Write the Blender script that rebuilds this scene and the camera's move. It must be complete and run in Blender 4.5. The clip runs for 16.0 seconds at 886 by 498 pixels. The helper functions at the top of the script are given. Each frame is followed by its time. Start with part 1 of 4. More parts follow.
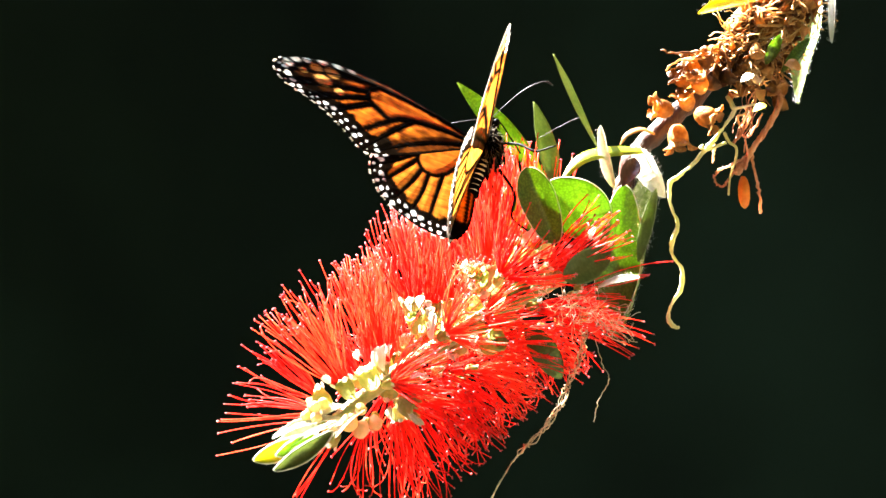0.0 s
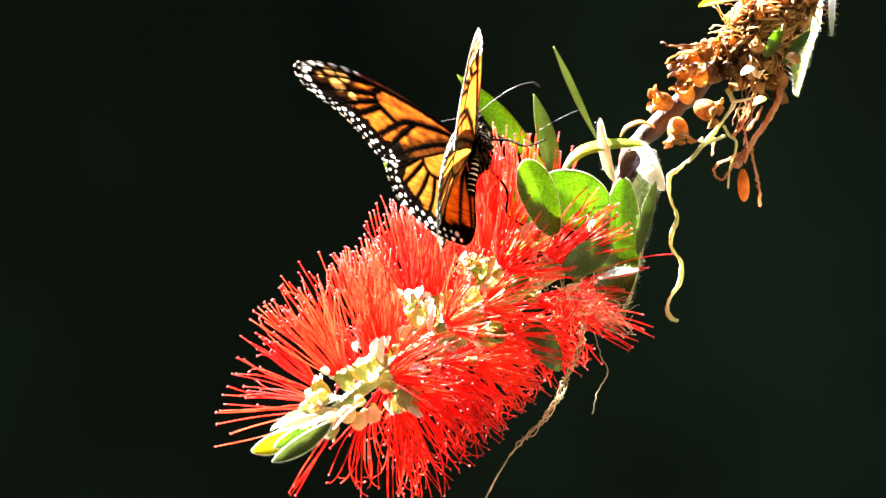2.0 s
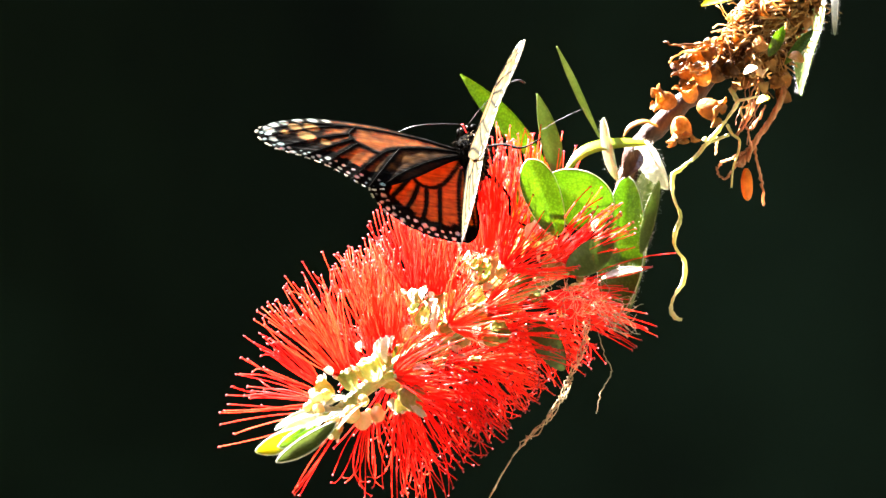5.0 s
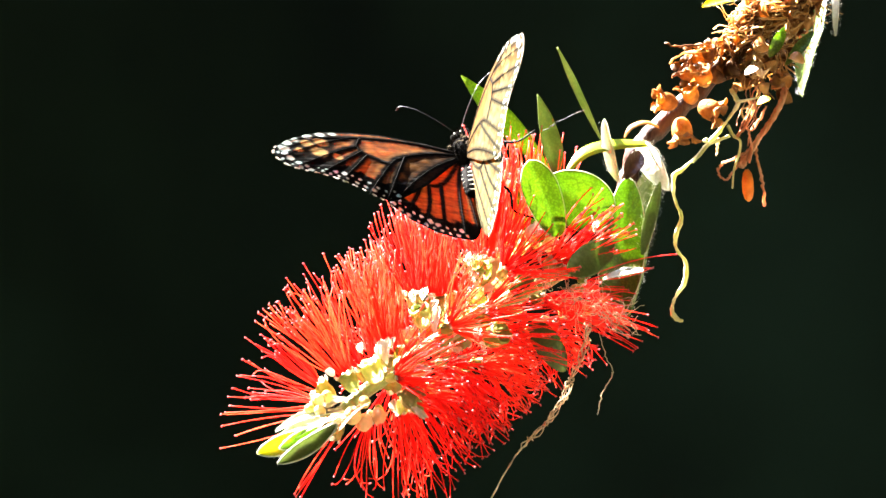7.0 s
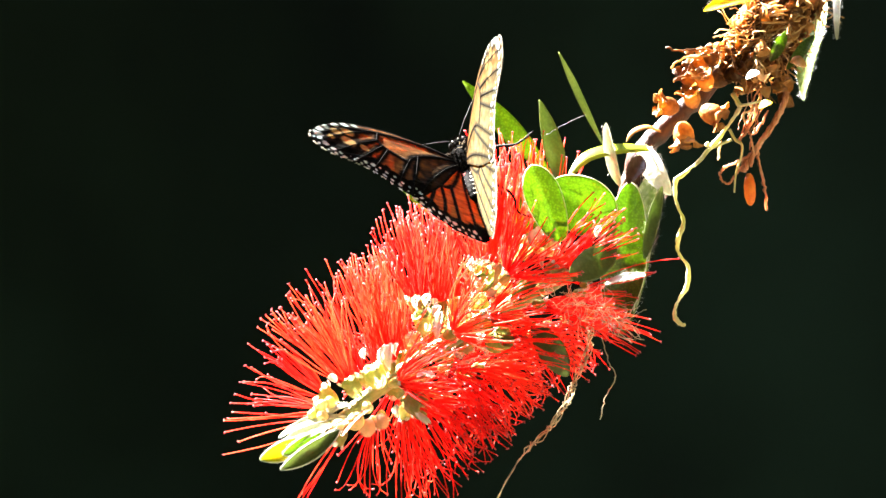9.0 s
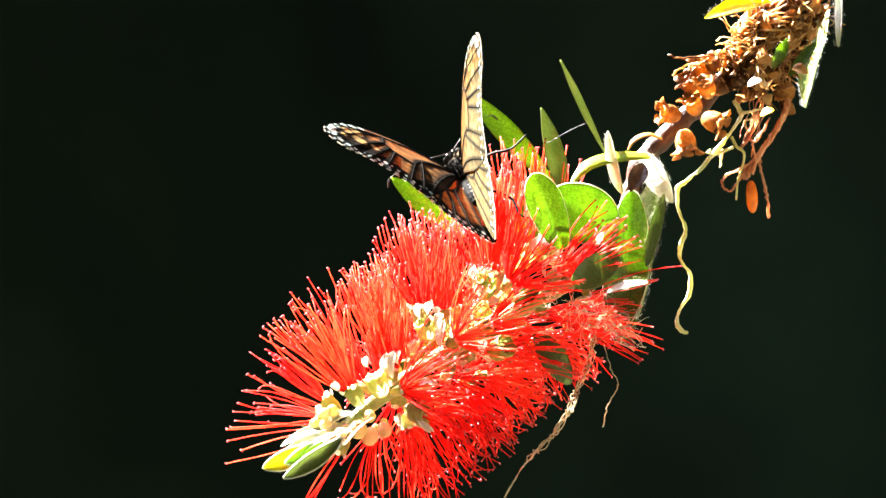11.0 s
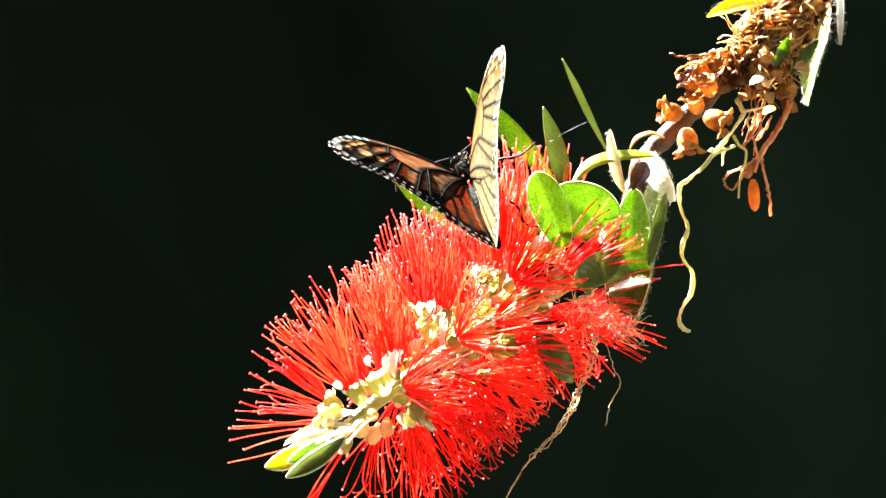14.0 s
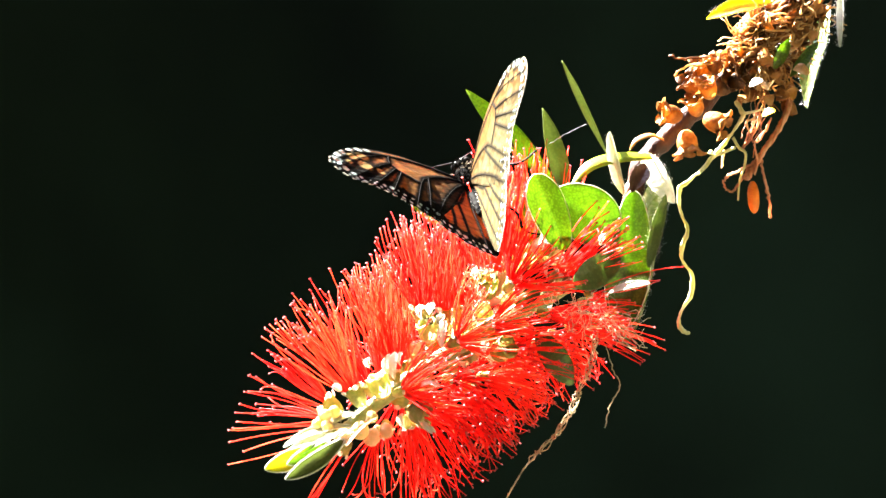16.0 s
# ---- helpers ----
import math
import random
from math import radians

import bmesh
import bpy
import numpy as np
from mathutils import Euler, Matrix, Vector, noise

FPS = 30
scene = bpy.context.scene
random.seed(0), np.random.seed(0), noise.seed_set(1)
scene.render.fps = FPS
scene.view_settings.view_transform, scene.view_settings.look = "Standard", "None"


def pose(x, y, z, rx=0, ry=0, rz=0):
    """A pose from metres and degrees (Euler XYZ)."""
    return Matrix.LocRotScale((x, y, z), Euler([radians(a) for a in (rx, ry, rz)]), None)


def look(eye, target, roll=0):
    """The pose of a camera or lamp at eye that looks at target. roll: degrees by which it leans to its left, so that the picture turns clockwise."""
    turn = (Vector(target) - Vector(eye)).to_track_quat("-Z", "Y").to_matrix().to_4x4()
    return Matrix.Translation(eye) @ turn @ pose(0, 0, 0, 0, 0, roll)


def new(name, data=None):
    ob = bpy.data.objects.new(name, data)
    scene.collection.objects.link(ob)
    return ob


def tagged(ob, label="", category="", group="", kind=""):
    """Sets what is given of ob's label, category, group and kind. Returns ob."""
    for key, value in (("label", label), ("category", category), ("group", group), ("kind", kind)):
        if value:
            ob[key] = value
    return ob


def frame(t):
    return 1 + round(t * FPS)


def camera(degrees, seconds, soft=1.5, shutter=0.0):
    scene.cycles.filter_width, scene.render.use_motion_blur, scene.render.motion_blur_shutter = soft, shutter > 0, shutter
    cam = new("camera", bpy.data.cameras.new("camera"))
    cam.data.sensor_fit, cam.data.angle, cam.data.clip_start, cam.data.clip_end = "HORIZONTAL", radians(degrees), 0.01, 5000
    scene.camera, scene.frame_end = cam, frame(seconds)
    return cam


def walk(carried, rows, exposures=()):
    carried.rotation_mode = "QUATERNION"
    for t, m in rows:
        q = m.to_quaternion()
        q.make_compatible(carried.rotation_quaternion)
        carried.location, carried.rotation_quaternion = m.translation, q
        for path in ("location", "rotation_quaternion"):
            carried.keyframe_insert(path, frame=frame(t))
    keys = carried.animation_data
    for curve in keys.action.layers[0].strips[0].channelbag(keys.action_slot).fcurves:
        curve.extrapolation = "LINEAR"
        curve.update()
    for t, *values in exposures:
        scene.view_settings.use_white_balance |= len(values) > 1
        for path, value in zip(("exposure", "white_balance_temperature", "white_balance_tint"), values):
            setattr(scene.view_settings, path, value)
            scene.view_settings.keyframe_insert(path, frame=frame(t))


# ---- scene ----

# ---- camera ----
HEIGHT = 1.30          # of the flower over the ground
REACH = 1.2887         # from the lens to the flower
cam = camera(8.0, 16.0, soft=1.5)
LOOKS = (  # seconds, pitch, lean, turn
    (0, 0.064, 0.034, -0.034), (0.5, 0.063, 0.019, -0.035), (1, 0.008, 0.014, -0.038), (1.5, -0.027, 0.053, -0.037), (2, -0.009, -0.200, -0.041),
    (2.5, 0.106, 0.455, 0.018), (3, 0.096, 0.446, 0.028), (3.5, -0.000, -0.102, -0.016), (4, -0.031, -0.242, -0.026), (6.5, 0.022, 0.215, 0.022),
    (7, 0.000, -0.000, 0.000), (7.5, 0.045, 0.133, 0.012), (8, 0.098, 0.404, 0.042), (8.5, 0.090, 0.358, 0.038), (9, 0.048, 0.241, 0.020),
    (11.5, 0.131, 0.412, 0.042), (12, 0.130, 0.401, 0.039), (12.5, 0.098, 0.271, 0.030), (13, 0.090, 0.246, 0.031), (13.5, 0.097, 0.330, 0.037),
    (14, 0.112, 0.486, 0.060), (14.5, 0.093, 0.257, 0.045), (15, 0.100, 0.324, 0.045), (15.5, 0.138, 0.469, 0.068), (16, 0.130, 0.458, 0.056),
)
walk(cam, [(t, pose(0, -REACH, HEIGHT, 90 + p, r, y)) for t, p, r, y in LOOKS])

# ---- light ----
SUN_WAY = Vector((-0.57, 0.35, 0.74)).normalized()     # towards the sun
scene.view_settings.exposure = 5.2
world = bpy.data.worlds.new("world")
scene.world = world
world.use_nodes = True
sky = world.node_tree.nodes.new("ShaderNodeTexSky")
sky.sky_type, sky.sun_disc = "NISHITA", False
sky.sun_elevation = math.asin(SUN_WAY.z)
sky.sun_rotation = math.atan2(SUN_WAY.x, SUN_WAY.y)
world.node_tree.nodes["Background"].inputs[1].default_value = 0.09
world.node_tree.links.new(sky.outputs[0], world.node_tree.nodes["Background"].inputs[0])
sun = new("sun", bpy.data.lights.new("sun", "SUN"))
sun.data.energy, sun.data.angle, sun.data.color = 5.0, radians(0.55), (1.0, 0.95, 0.87)
sun.matrix_world = look(SUN_WAY * 8 + Vector((0, 0, HEIGHT)), (0, 0, HEIGHT))


# ---- materials ----
def material(name, colors, rough=0.5, scale=200.0, thin=0.0, thin_color=None, bump=0.2, fine=1500.0, random_shift=0.0,
             coat=0.0, metal=0.0, stretch=(1, 1, 1), specular=0.5, cells=0.0, net_depth=0.36):
    """Two noises over a ramp of colours, relief from the finer one; thin: the share of light let through."""
    m = bpy.data.materials.new(name)
    m.use_nodes = True
    nt, n = m.node_tree, m.node_tree.nodes
    p = n["Principled BSDF"]
    p.inputs["Roughness"].default_value = rough
    p.inputs["Metallic"].default_value = metal
    p.inputs["Coat Weight"].default_value = coat
    p.inputs["Specular IOR Level"].default_value = specular
    co = n.new("ShaderNodeTexCoord")
    mp = n.new("ShaderNodeMapping")
    mp.inputs["Scale"].default_value = stretch
    nt.links.new(co.outputs["Object"], mp.inputs[0])
    a, b = n.new("ShaderNodeTexNoise"), n.new("ShaderNodeTexNoise")
    a.inputs["Scale"].default_value, b.inputs["Scale"].default_value = scale, fine
    a.inputs["Detail"].default_value = 4
    for q in (a, b):
        nt.links.new(mp.outputs[0], q.inputs["Vector"])
    mix = n.new("ShaderNodeMath")
    mix.operation = "MULTIPLY_ADD"
    mix.inputs[1].default_value = 0.35
    nt.links.new(b.outputs["Fac"], mix.inputs[0])
    sub = n.new("ShaderNodeMath")
    sub.operation = "ADD"
    sub.inputs[1].default_value = -0.175
    nt.links.new(a.outputs["Fac"], sub.inputs[0])
    nt.links.new(sub.outputs[0], mix.inputs[2])
    value = mix.outputs[0]
    if random_shift:
        info = n.new("ShaderNodeObjectInfo")
        sh = n.new("ShaderNodeMath")
        sh.operation = "MULTIPLY_ADD"
        sh.inputs[1].default_value = random_shift
        nt.links.new(info.outputs["Random"], sh.inputs[0])
        nt.links.new(value, sh.inputs[2])
        sh2 = n.new("ShaderNodeMath")
        sh2.operation = "ADD"
        sh2.inputs[1].default_value = -random_shift / 2
        nt.links.new(sh.outputs[0], sh2.inputs[0])
        value = sh2.outputs[0]
    ramp = n.new("ShaderNodeValToRGB")
    while len(ramp.color_ramp.elements) < len(colors):
        ramp.color_ramp.elements.new(0.5)
    for i, (e, c) in enumerate(zip(ramp.color_ramp.elements, colors)):
        e.position, e.color = 0.28 + 0.44 * i / max(1, len(colors) - 1), (*c, 1)
    nt.links.new(value, ramp.inputs[0])
    paint, height = ramp.outputs[0], b.outputs["Fac"]
    if cells:      # a net of small veins
        vor = n.new("ShaderNodeTexVoronoi")
        vor.inputs["Scale"].default_value = cells
        nt.links.new(mp.outputs[0], vor.inputs["Vector"])
        net = n.new("ShaderNodeMapRange")
        net.inputs["From Max"].default_value = 0.75
        net.inputs["To Min"].default_value, net.inputs["To Max"].default_value = 1 + net_depth, 1 - net_depth
        nt.links.new(vor.outputs["Distance"], net.inputs["Value"])
        mulc = n.new("ShaderNodeVectorMath")
        mulc.operation = "MULTIPLY"
        nt.links.new(ramp.outputs[0], mulc.inputs[0])
        nt.links.new(net.outputs[0], mulc.inputs[1])
        paint, height = mulc.outputs[0], net.outputs[0]
    nt.links.new(paint, p.inputs["Base Color"])
    if bump:
        bm = n.new("ShaderNodeBump")
        bm.inputs["Strength"].default_value, bm.inputs["Distance"].default_value = bump, 0.0004
        nt.links.new(height, bm.inputs["Height"])
        nt.links.new(bm.outputs[0], p.inputs["Normal"])
    if thin:
        tr = n.new("ShaderNodeBsdfTranslucent")
        tint = n.new("ShaderNodeMix")
        tint.data_type, tint.blend_type = "RGBA", "MULTIPLY"
        tint.inputs["Factor"].default_value = 1.0
        nt.links.new(paint, tint.inputs["A"])
        tint.inputs["B"].default_value = (*(thin_color or (1, 1, 1)), 1)
        nt.links.new(tint.outputs["Result"], tr.inputs["Color"])
        mx = n.new("ShaderNodeMixShader")
        mx.inputs[0].default_value = thin
        nt.links.new(p.outputs[0], mx.inputs[1])
        nt.links.new(tr.outputs[0], mx.inputs[2])
        nt.links.new(mx.outputs[0], n["Material Output"].inputs["Surface"])
    return m


M_STAMEN = material("stamen_red", ((0.84, 0.034, 0.030), (0.92, 0.075, 0.044), (0.95, 0.125, 0.060)), 0.34, 90, 0.74, (1.0, 1.5, 1.7), 0.1, 900, 0.35, specular=0.2)
M_ANTHER = material("anther", ((0.34, 0.04, 0.05), (0.62, 0.22, 0.21)), 0.55, 900, 0.5, (1.2, 1.0, 1.0), bump=0.1, specular=0.3)
M_CUP = material("flower_cup", ((0.18, 0.22, 0.03), (0.34, 0.32, 0.07), (0.54, 0.40, 0.17)), 0.4, 200, 0.42, (1.15, 1.2, 1.7), 0.4, 1500, 0.3)
M_PETAL = material("petal", ((0.68, 0.63, 0.50), (0.86, 0.84, 0.78)), 0.38, 250, 0.42, None, 0.3)
M_BUD = material("flower_bud", ((0.36, 0.36, 0.10), (0.56, 0.38, 0.18), (0.66, 0.40, 0.24)), 0.4, 260, 0.4, (1.3, 1.3, 1.5), 0.3, 1500, 0.3)
M_SPIKE = material("green_stem", ((0.11, 0.15, 0.03), (0.20, 0.23, 0.055), (0.28, 0.20, 0.09)), 0.45, 220, bump=0.6)
M_LEAF = material("leaf_green", ((0.060, 0.105, 0.012), (0.072, 0.120, 0.014), (0.090, 0.140, 0.018)), 0.36, 130, 0.54, (2.95, 2.75, 2.4), 0.35, 2200, 0.25, cells=2000, net_depth=0.28)
M_LEAF_DULL = material("leaf_olive", ((0.085, 0.115, 0.024), (0.10, 0.13, 0.030), (0.125, 0.15, 0.040)), 0.38, 130, 0.42, (1.7, 1.7, 2.3), 0.25, 1300, 0.2, cells=1700, net_depth=0.14)
M_LEAF_YOUNG = material("leaf_young", ((0.22, 0.28, 0.015), (0.36, 0.38, 0.02), (0.50, 0.42, 0.04)), 0.4, 130, 0.5, (1.3, 1.3, 0.8), 0.3, 1300, 0.2)
M_LEAF_GOLD = material("leaf_gold", ((0.42, 0.36, 0.015), (0.58, 0.48, 0.02), (0.66, 0.50, 0.04)), 0.4, 130, 0.6, (1.5, 1.4, 0.5), 0.3, 1300, 0.2)
# green leaf whose pale tones are sun and sky glare put into the colour
M_LEAF_GLARE = material("leaf_glare", ((0.10, 0.16, 0.04), (0.18, 0.25, 0.08), (0.44, 0.48, 0.30)), 0.2, 260, 0.2, None, 0.9, 1100, 0.2, coat=0.5)
# pale scale leaves and margins; on glossy leaves this white is painted sun glare
M_SCALE_GLARE = material("leaf_scale_glare", ((0.38, 0.44, 0.26), (0.62, 0.62, 0.46), (0.74, 0.72, 0.64)), 0.3, 260, 0.4, (1.0, 1.06, 1.2), 0.5, 1300, 0.2, coat=0.4)
M_DOWN = material("plant_down", ((0.6, 0.58, 0.5), (0.78, 0.76, 0.7)), 0.4, 500, 0.35, None, 0.0)
M_WOOD = material("branch_bark", ((0.020, 0.006, 0.004), (0.050, 0.017, 0.010), (0.10, 0.040, 0.024)), 0.5, 260, bump=1.0, fine=1100, stretch=(1, 1, 0.5), specular=0.25)
M_CAPSULE = material("seed_capsule", ((0.09, 0.034, 0.009), (0.23, 0.098, 0.023), (0.44, 0.22, 0.060)), 0.45, 260, 0.48, (1.4, 1.3, 0.9), 0.8, 1200, 0.3, specular=0.3)
M_DRY = material("dry_filament", ((0.34, 0.140, 0.032), (0.55, 0.275, 0.075), (0.70, 0.47, 0.20)), 0.5, 200, 0.5, (1.2, 1.35, 1.8), 0.4, 1200, 0.35)
M_STRAND = material("dry_strand", ((0.40, 0.15, 0.06), (0.58, 0.27, 0.13), (0.70, 0.42, 0.26)), 0.45, 200, 0.5, (1.3, 1.3, 1.4), 0.5, 1200, 0.3)
M_POD = material("dry_pod", ((0.46, 0.17, 0.03), (0.62, 0.29, 0.06)), 0.45, 500, 0.5, (1.5, 1.35, 1.3), 0.5)
M_STRAW = material("straw", ((0.52, 0.42, 0.27), (0.78, 0.68, 0.50)), 0.5, 300, 0.5, None, 0.3)
M_TENDRIL = material("tendril", ((0.46, 0.43, 0.13), (0.68, 0.63, 0.28), (0.80, 0.75, 0.45)), 0.36, 200, 0.25, None, 0.7)
M_WEB = material("web_silk", ((0.05, 0.05, 0.05), (0.30, 0.30, 0.30)), 0.5, 1500, 0.3, specular=0.1)
M_BODY = material("insect_black", ((0.0003, 0.00025, 0.0002), (0.0010, 0.0008, 0.0006)), 0.6, 700, bump=0.6, specular=0.008)
M_FUR = material("insect_fur", ((0.0005, 0.0004, 0.0003), (0.0016, 0.0011, 0.0008)), 0.9, 400, specular=0.0)
M_FUR_PALE = material("insect_pale_fur", ((0.02, 0.015, 0.010), (0.13, 0.10, 0.07)), 0.7, 400, specular=0.02)
M_WHITE = material("insect_white", ((0.5, 0.48, 0.44), (0.7, 0.68, 0.62)), 0.6, 600)
M_FRINGE = material("wing_fringe", ((0.45, 0.40, 0.34), (0.75, 0.70, 0.62)), 0.6, 900, 0.4)
M_LEG = material("insect_leg", ((0.0015, 0.0012, 0.001), (0.004, 0.003, 0.0025)), 0.6, 900, specular=0.04)
M_VEIN = material("wing_vein", ((0.001, 0.0008, 0.0006), (0.003, 0.002, 0.0014)), 0.8, 900, specular=0.02)
M_ANTENNA = material("insect_antenna", ((0.006, 0.005, 0.0045), (0.02, 0.016, 0.014)), 0.32, 900, specular=0.45)
M_EARTH = material("earth", ((0.02, 0.016, 0.01), (0.05, 0.04, 0.025), (0.04, 0.06, 0.02)), 0.95, 3, bump=0.6, fine=60)
# far darker than real leaves: the deep shade is put into the base colour
M_SHADE = material("far_foliage_shade", ((0.0050, 0.0060, 0.0014), (0.0102, 0.0145, 0.0038), (0.0164, 0.0250, 0.0080)), 0.9, 1.6, bump=0.0, fine=4, specular=0.1)


def wing_material(name):
    m = bpy.data.materials.new(name)
    m.use_nodes = True
    nt, n = m.node_tree, m.node_tree.nodes
    p = n["Principled BSDF"]
    p.inputs["Roughness"].default_value = 0.72
    p.inputs["Sheen Weight"].default_value = 0.06
    p.inputs["Sheen Roughness"].default_value = 0.32
    at = n.new("ShaderNodeAttribute")
    at.attribute_name = "scales"
    co = n.new("ShaderNodeTexCoord")
    ns = n.new("ShaderNodeTexNoise")
    ns.inputs["Scale"].default_value = 900
    ns.inputs["Detail"].default_value = 4
    nt.links.new(co.outputs["Object"], ns.inputs["Vector"])
    mr = n.new("ShaderNodeMapRange")
    mr.inputs["To Min"].default_value, mr.inputs["To Max"].default_value = 0.65, 1.3
    nt.links.new(ns.outputs["Fac"], mr.inputs["Value"])
    # silky streaks that run along the wing
    mp = n.new("ShaderNodeMapping")
    mp.inputs["Scale"].default_value = (0.12, 1.0, 1.0)
    nt.links.new(co.outputs["Object"], mp.inputs[0])
    st = n.new("ShaderNodeTexNoise")
    st.inputs["Scale"].default_value, st.inputs["Detail"].default_value = 1400, 3
    nt.links.new(mp.outputs[0], st.inputs["Vector"])
    ms = n.new("ShaderNodeMapRange")
    ms.inputs["From Min"].default_value, ms.inputs["From Max"].default_value = 0.3, 0.7
    ms.inputs["To Min"].default_value, ms.inputs["To Max"].default_value = 0.6, 1.35
    nt.links.new(st.outputs["Fac"], ms.inputs["Value"])
    both = n.new("ShaderNodeMath")
    both.operation = "MULTIPLY"
    nt.links.new(mr.outputs[0], both.inputs[0])
    nt.links.new(ms.outputs[0], both.inputs[1])
    mul = n.new("ShaderNodeVectorMath")
    mul.operation = "MULTIPLY"
    nt.links.new(at.outputs["Color"], mul.inputs[0])
    nt.links.new(both.outputs[0], mul.inputs[1])
    dim = n.new("ShaderNodeVectorMath")      # scales send back less than they let through
    dim.operation = "MULTIPLY"
    dim.inputs[1].default_value = (0.22, 0.34, 0.36)
    nt.links.new(mul.outputs[0], dim.inputs[0])
    nt.links.new(dim.outputs[0], p.inputs["Base Color"])
    bp = n.new("ShaderNodeBump")
    bp.inputs["Strength"].default_value, bp.inputs["Distance"].default_value = 0.5, 0.0003
    nt.links.new(st.outputs["Fac"], bp.inputs["Height"])
    nt.links.new(bp.outputs[0], p.inputs["Normal"])
    shine = n.new("ShaderNodeGamma")         # pale scales are glossy, black ones are matt
    shine.inputs["Gamma"].default_value = 0.5
    nt.links.new(at.outputs["Color"], shine.inputs["Color"])
    tint = n.new("ShaderNodeMix")
    tint.data_type, tint.blend_type = "RGBA", "LIGHTEN"
    tint.inputs["Factor"].default_value = 1.0
    tint.inputs[7].default_value = (0.42, 0.39, 0.36, 1.0)
    nt.links.new(shine.outputs[0], tint.inputs[6])
    nt.links.new(tint.outputs[2], p.inputs["Specular Tint"])
    gloss = n.new("ShaderNodeMath")
    gloss.operation = "MULTIPLY"
    gloss.inputs[1].default_value = 0.45
    nt.links.new(shine.outputs[0], gloss.inputs[0])
    glint = n.new("ShaderNodeMapRange")      # some dark scales stand up and glint
    glint.inputs["From Min"].default_value, glint.inputs["From Max"].default_value = 0.56, 0.72
    glint.inputs["To Min"].default_value, glint.inputs["To Max"].default_value = 0.0, 0.35
    nt.links.new(st.outputs["Fac"], glint.inputs["Value"])
    most = n.new("ShaderNodeMath")
    most.operation = "MAXIMUM"
    nt.links.new(gloss.outputs[0], most.inputs[0])
    nt.links.new(glint.outputs[0], most.inputs[1])
    nt.links.new(most.outputs[0], p.inputs["Specular IOR Level"])
    nt.links.new(shine.outputs[0], p.inputs["Sheen Tint"])
    tr = n.new("ShaderNodeBsdfTranslucent")
    sheer = n.new("ShaderNodeAttribute")
    sheer.attribute_name = "sheer"
    glow = n.new("ShaderNodeVectorMath")
    glow.operation = "MULTIPLY"
    nt.links.new(sheer.outputs["Color"], glow.inputs[0])
    nt.links.new(both.outputs[0], glow.inputs[1])
    nt.links.new(glow.outputs[0], tr.inputs["Color"])
    mx = n.new("ShaderNodeMixShader")
    mx.inputs[0].default_value = 0.52
    nt.links.new(p.outputs[0], mx.inputs[1])
    nt.links.new(tr.outputs[0], mx.inputs[2])
    nt.links.new(mx.outputs[0], n["Material Output"].inputs["Surface"])
    return m


M_WING = wing_material("wing_scales")


# ---- building helpers ----
rng = random.Random(7)
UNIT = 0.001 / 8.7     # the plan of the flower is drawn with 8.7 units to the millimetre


def at(u, v, depth=0.0):
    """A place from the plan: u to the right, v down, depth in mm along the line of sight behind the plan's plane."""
    k = UNIT * (1 + depth * 0.001 / REACH)
    return Vector(((u - 784) * k, depth * 0.001, HEIGHT + (441 - v) * k))


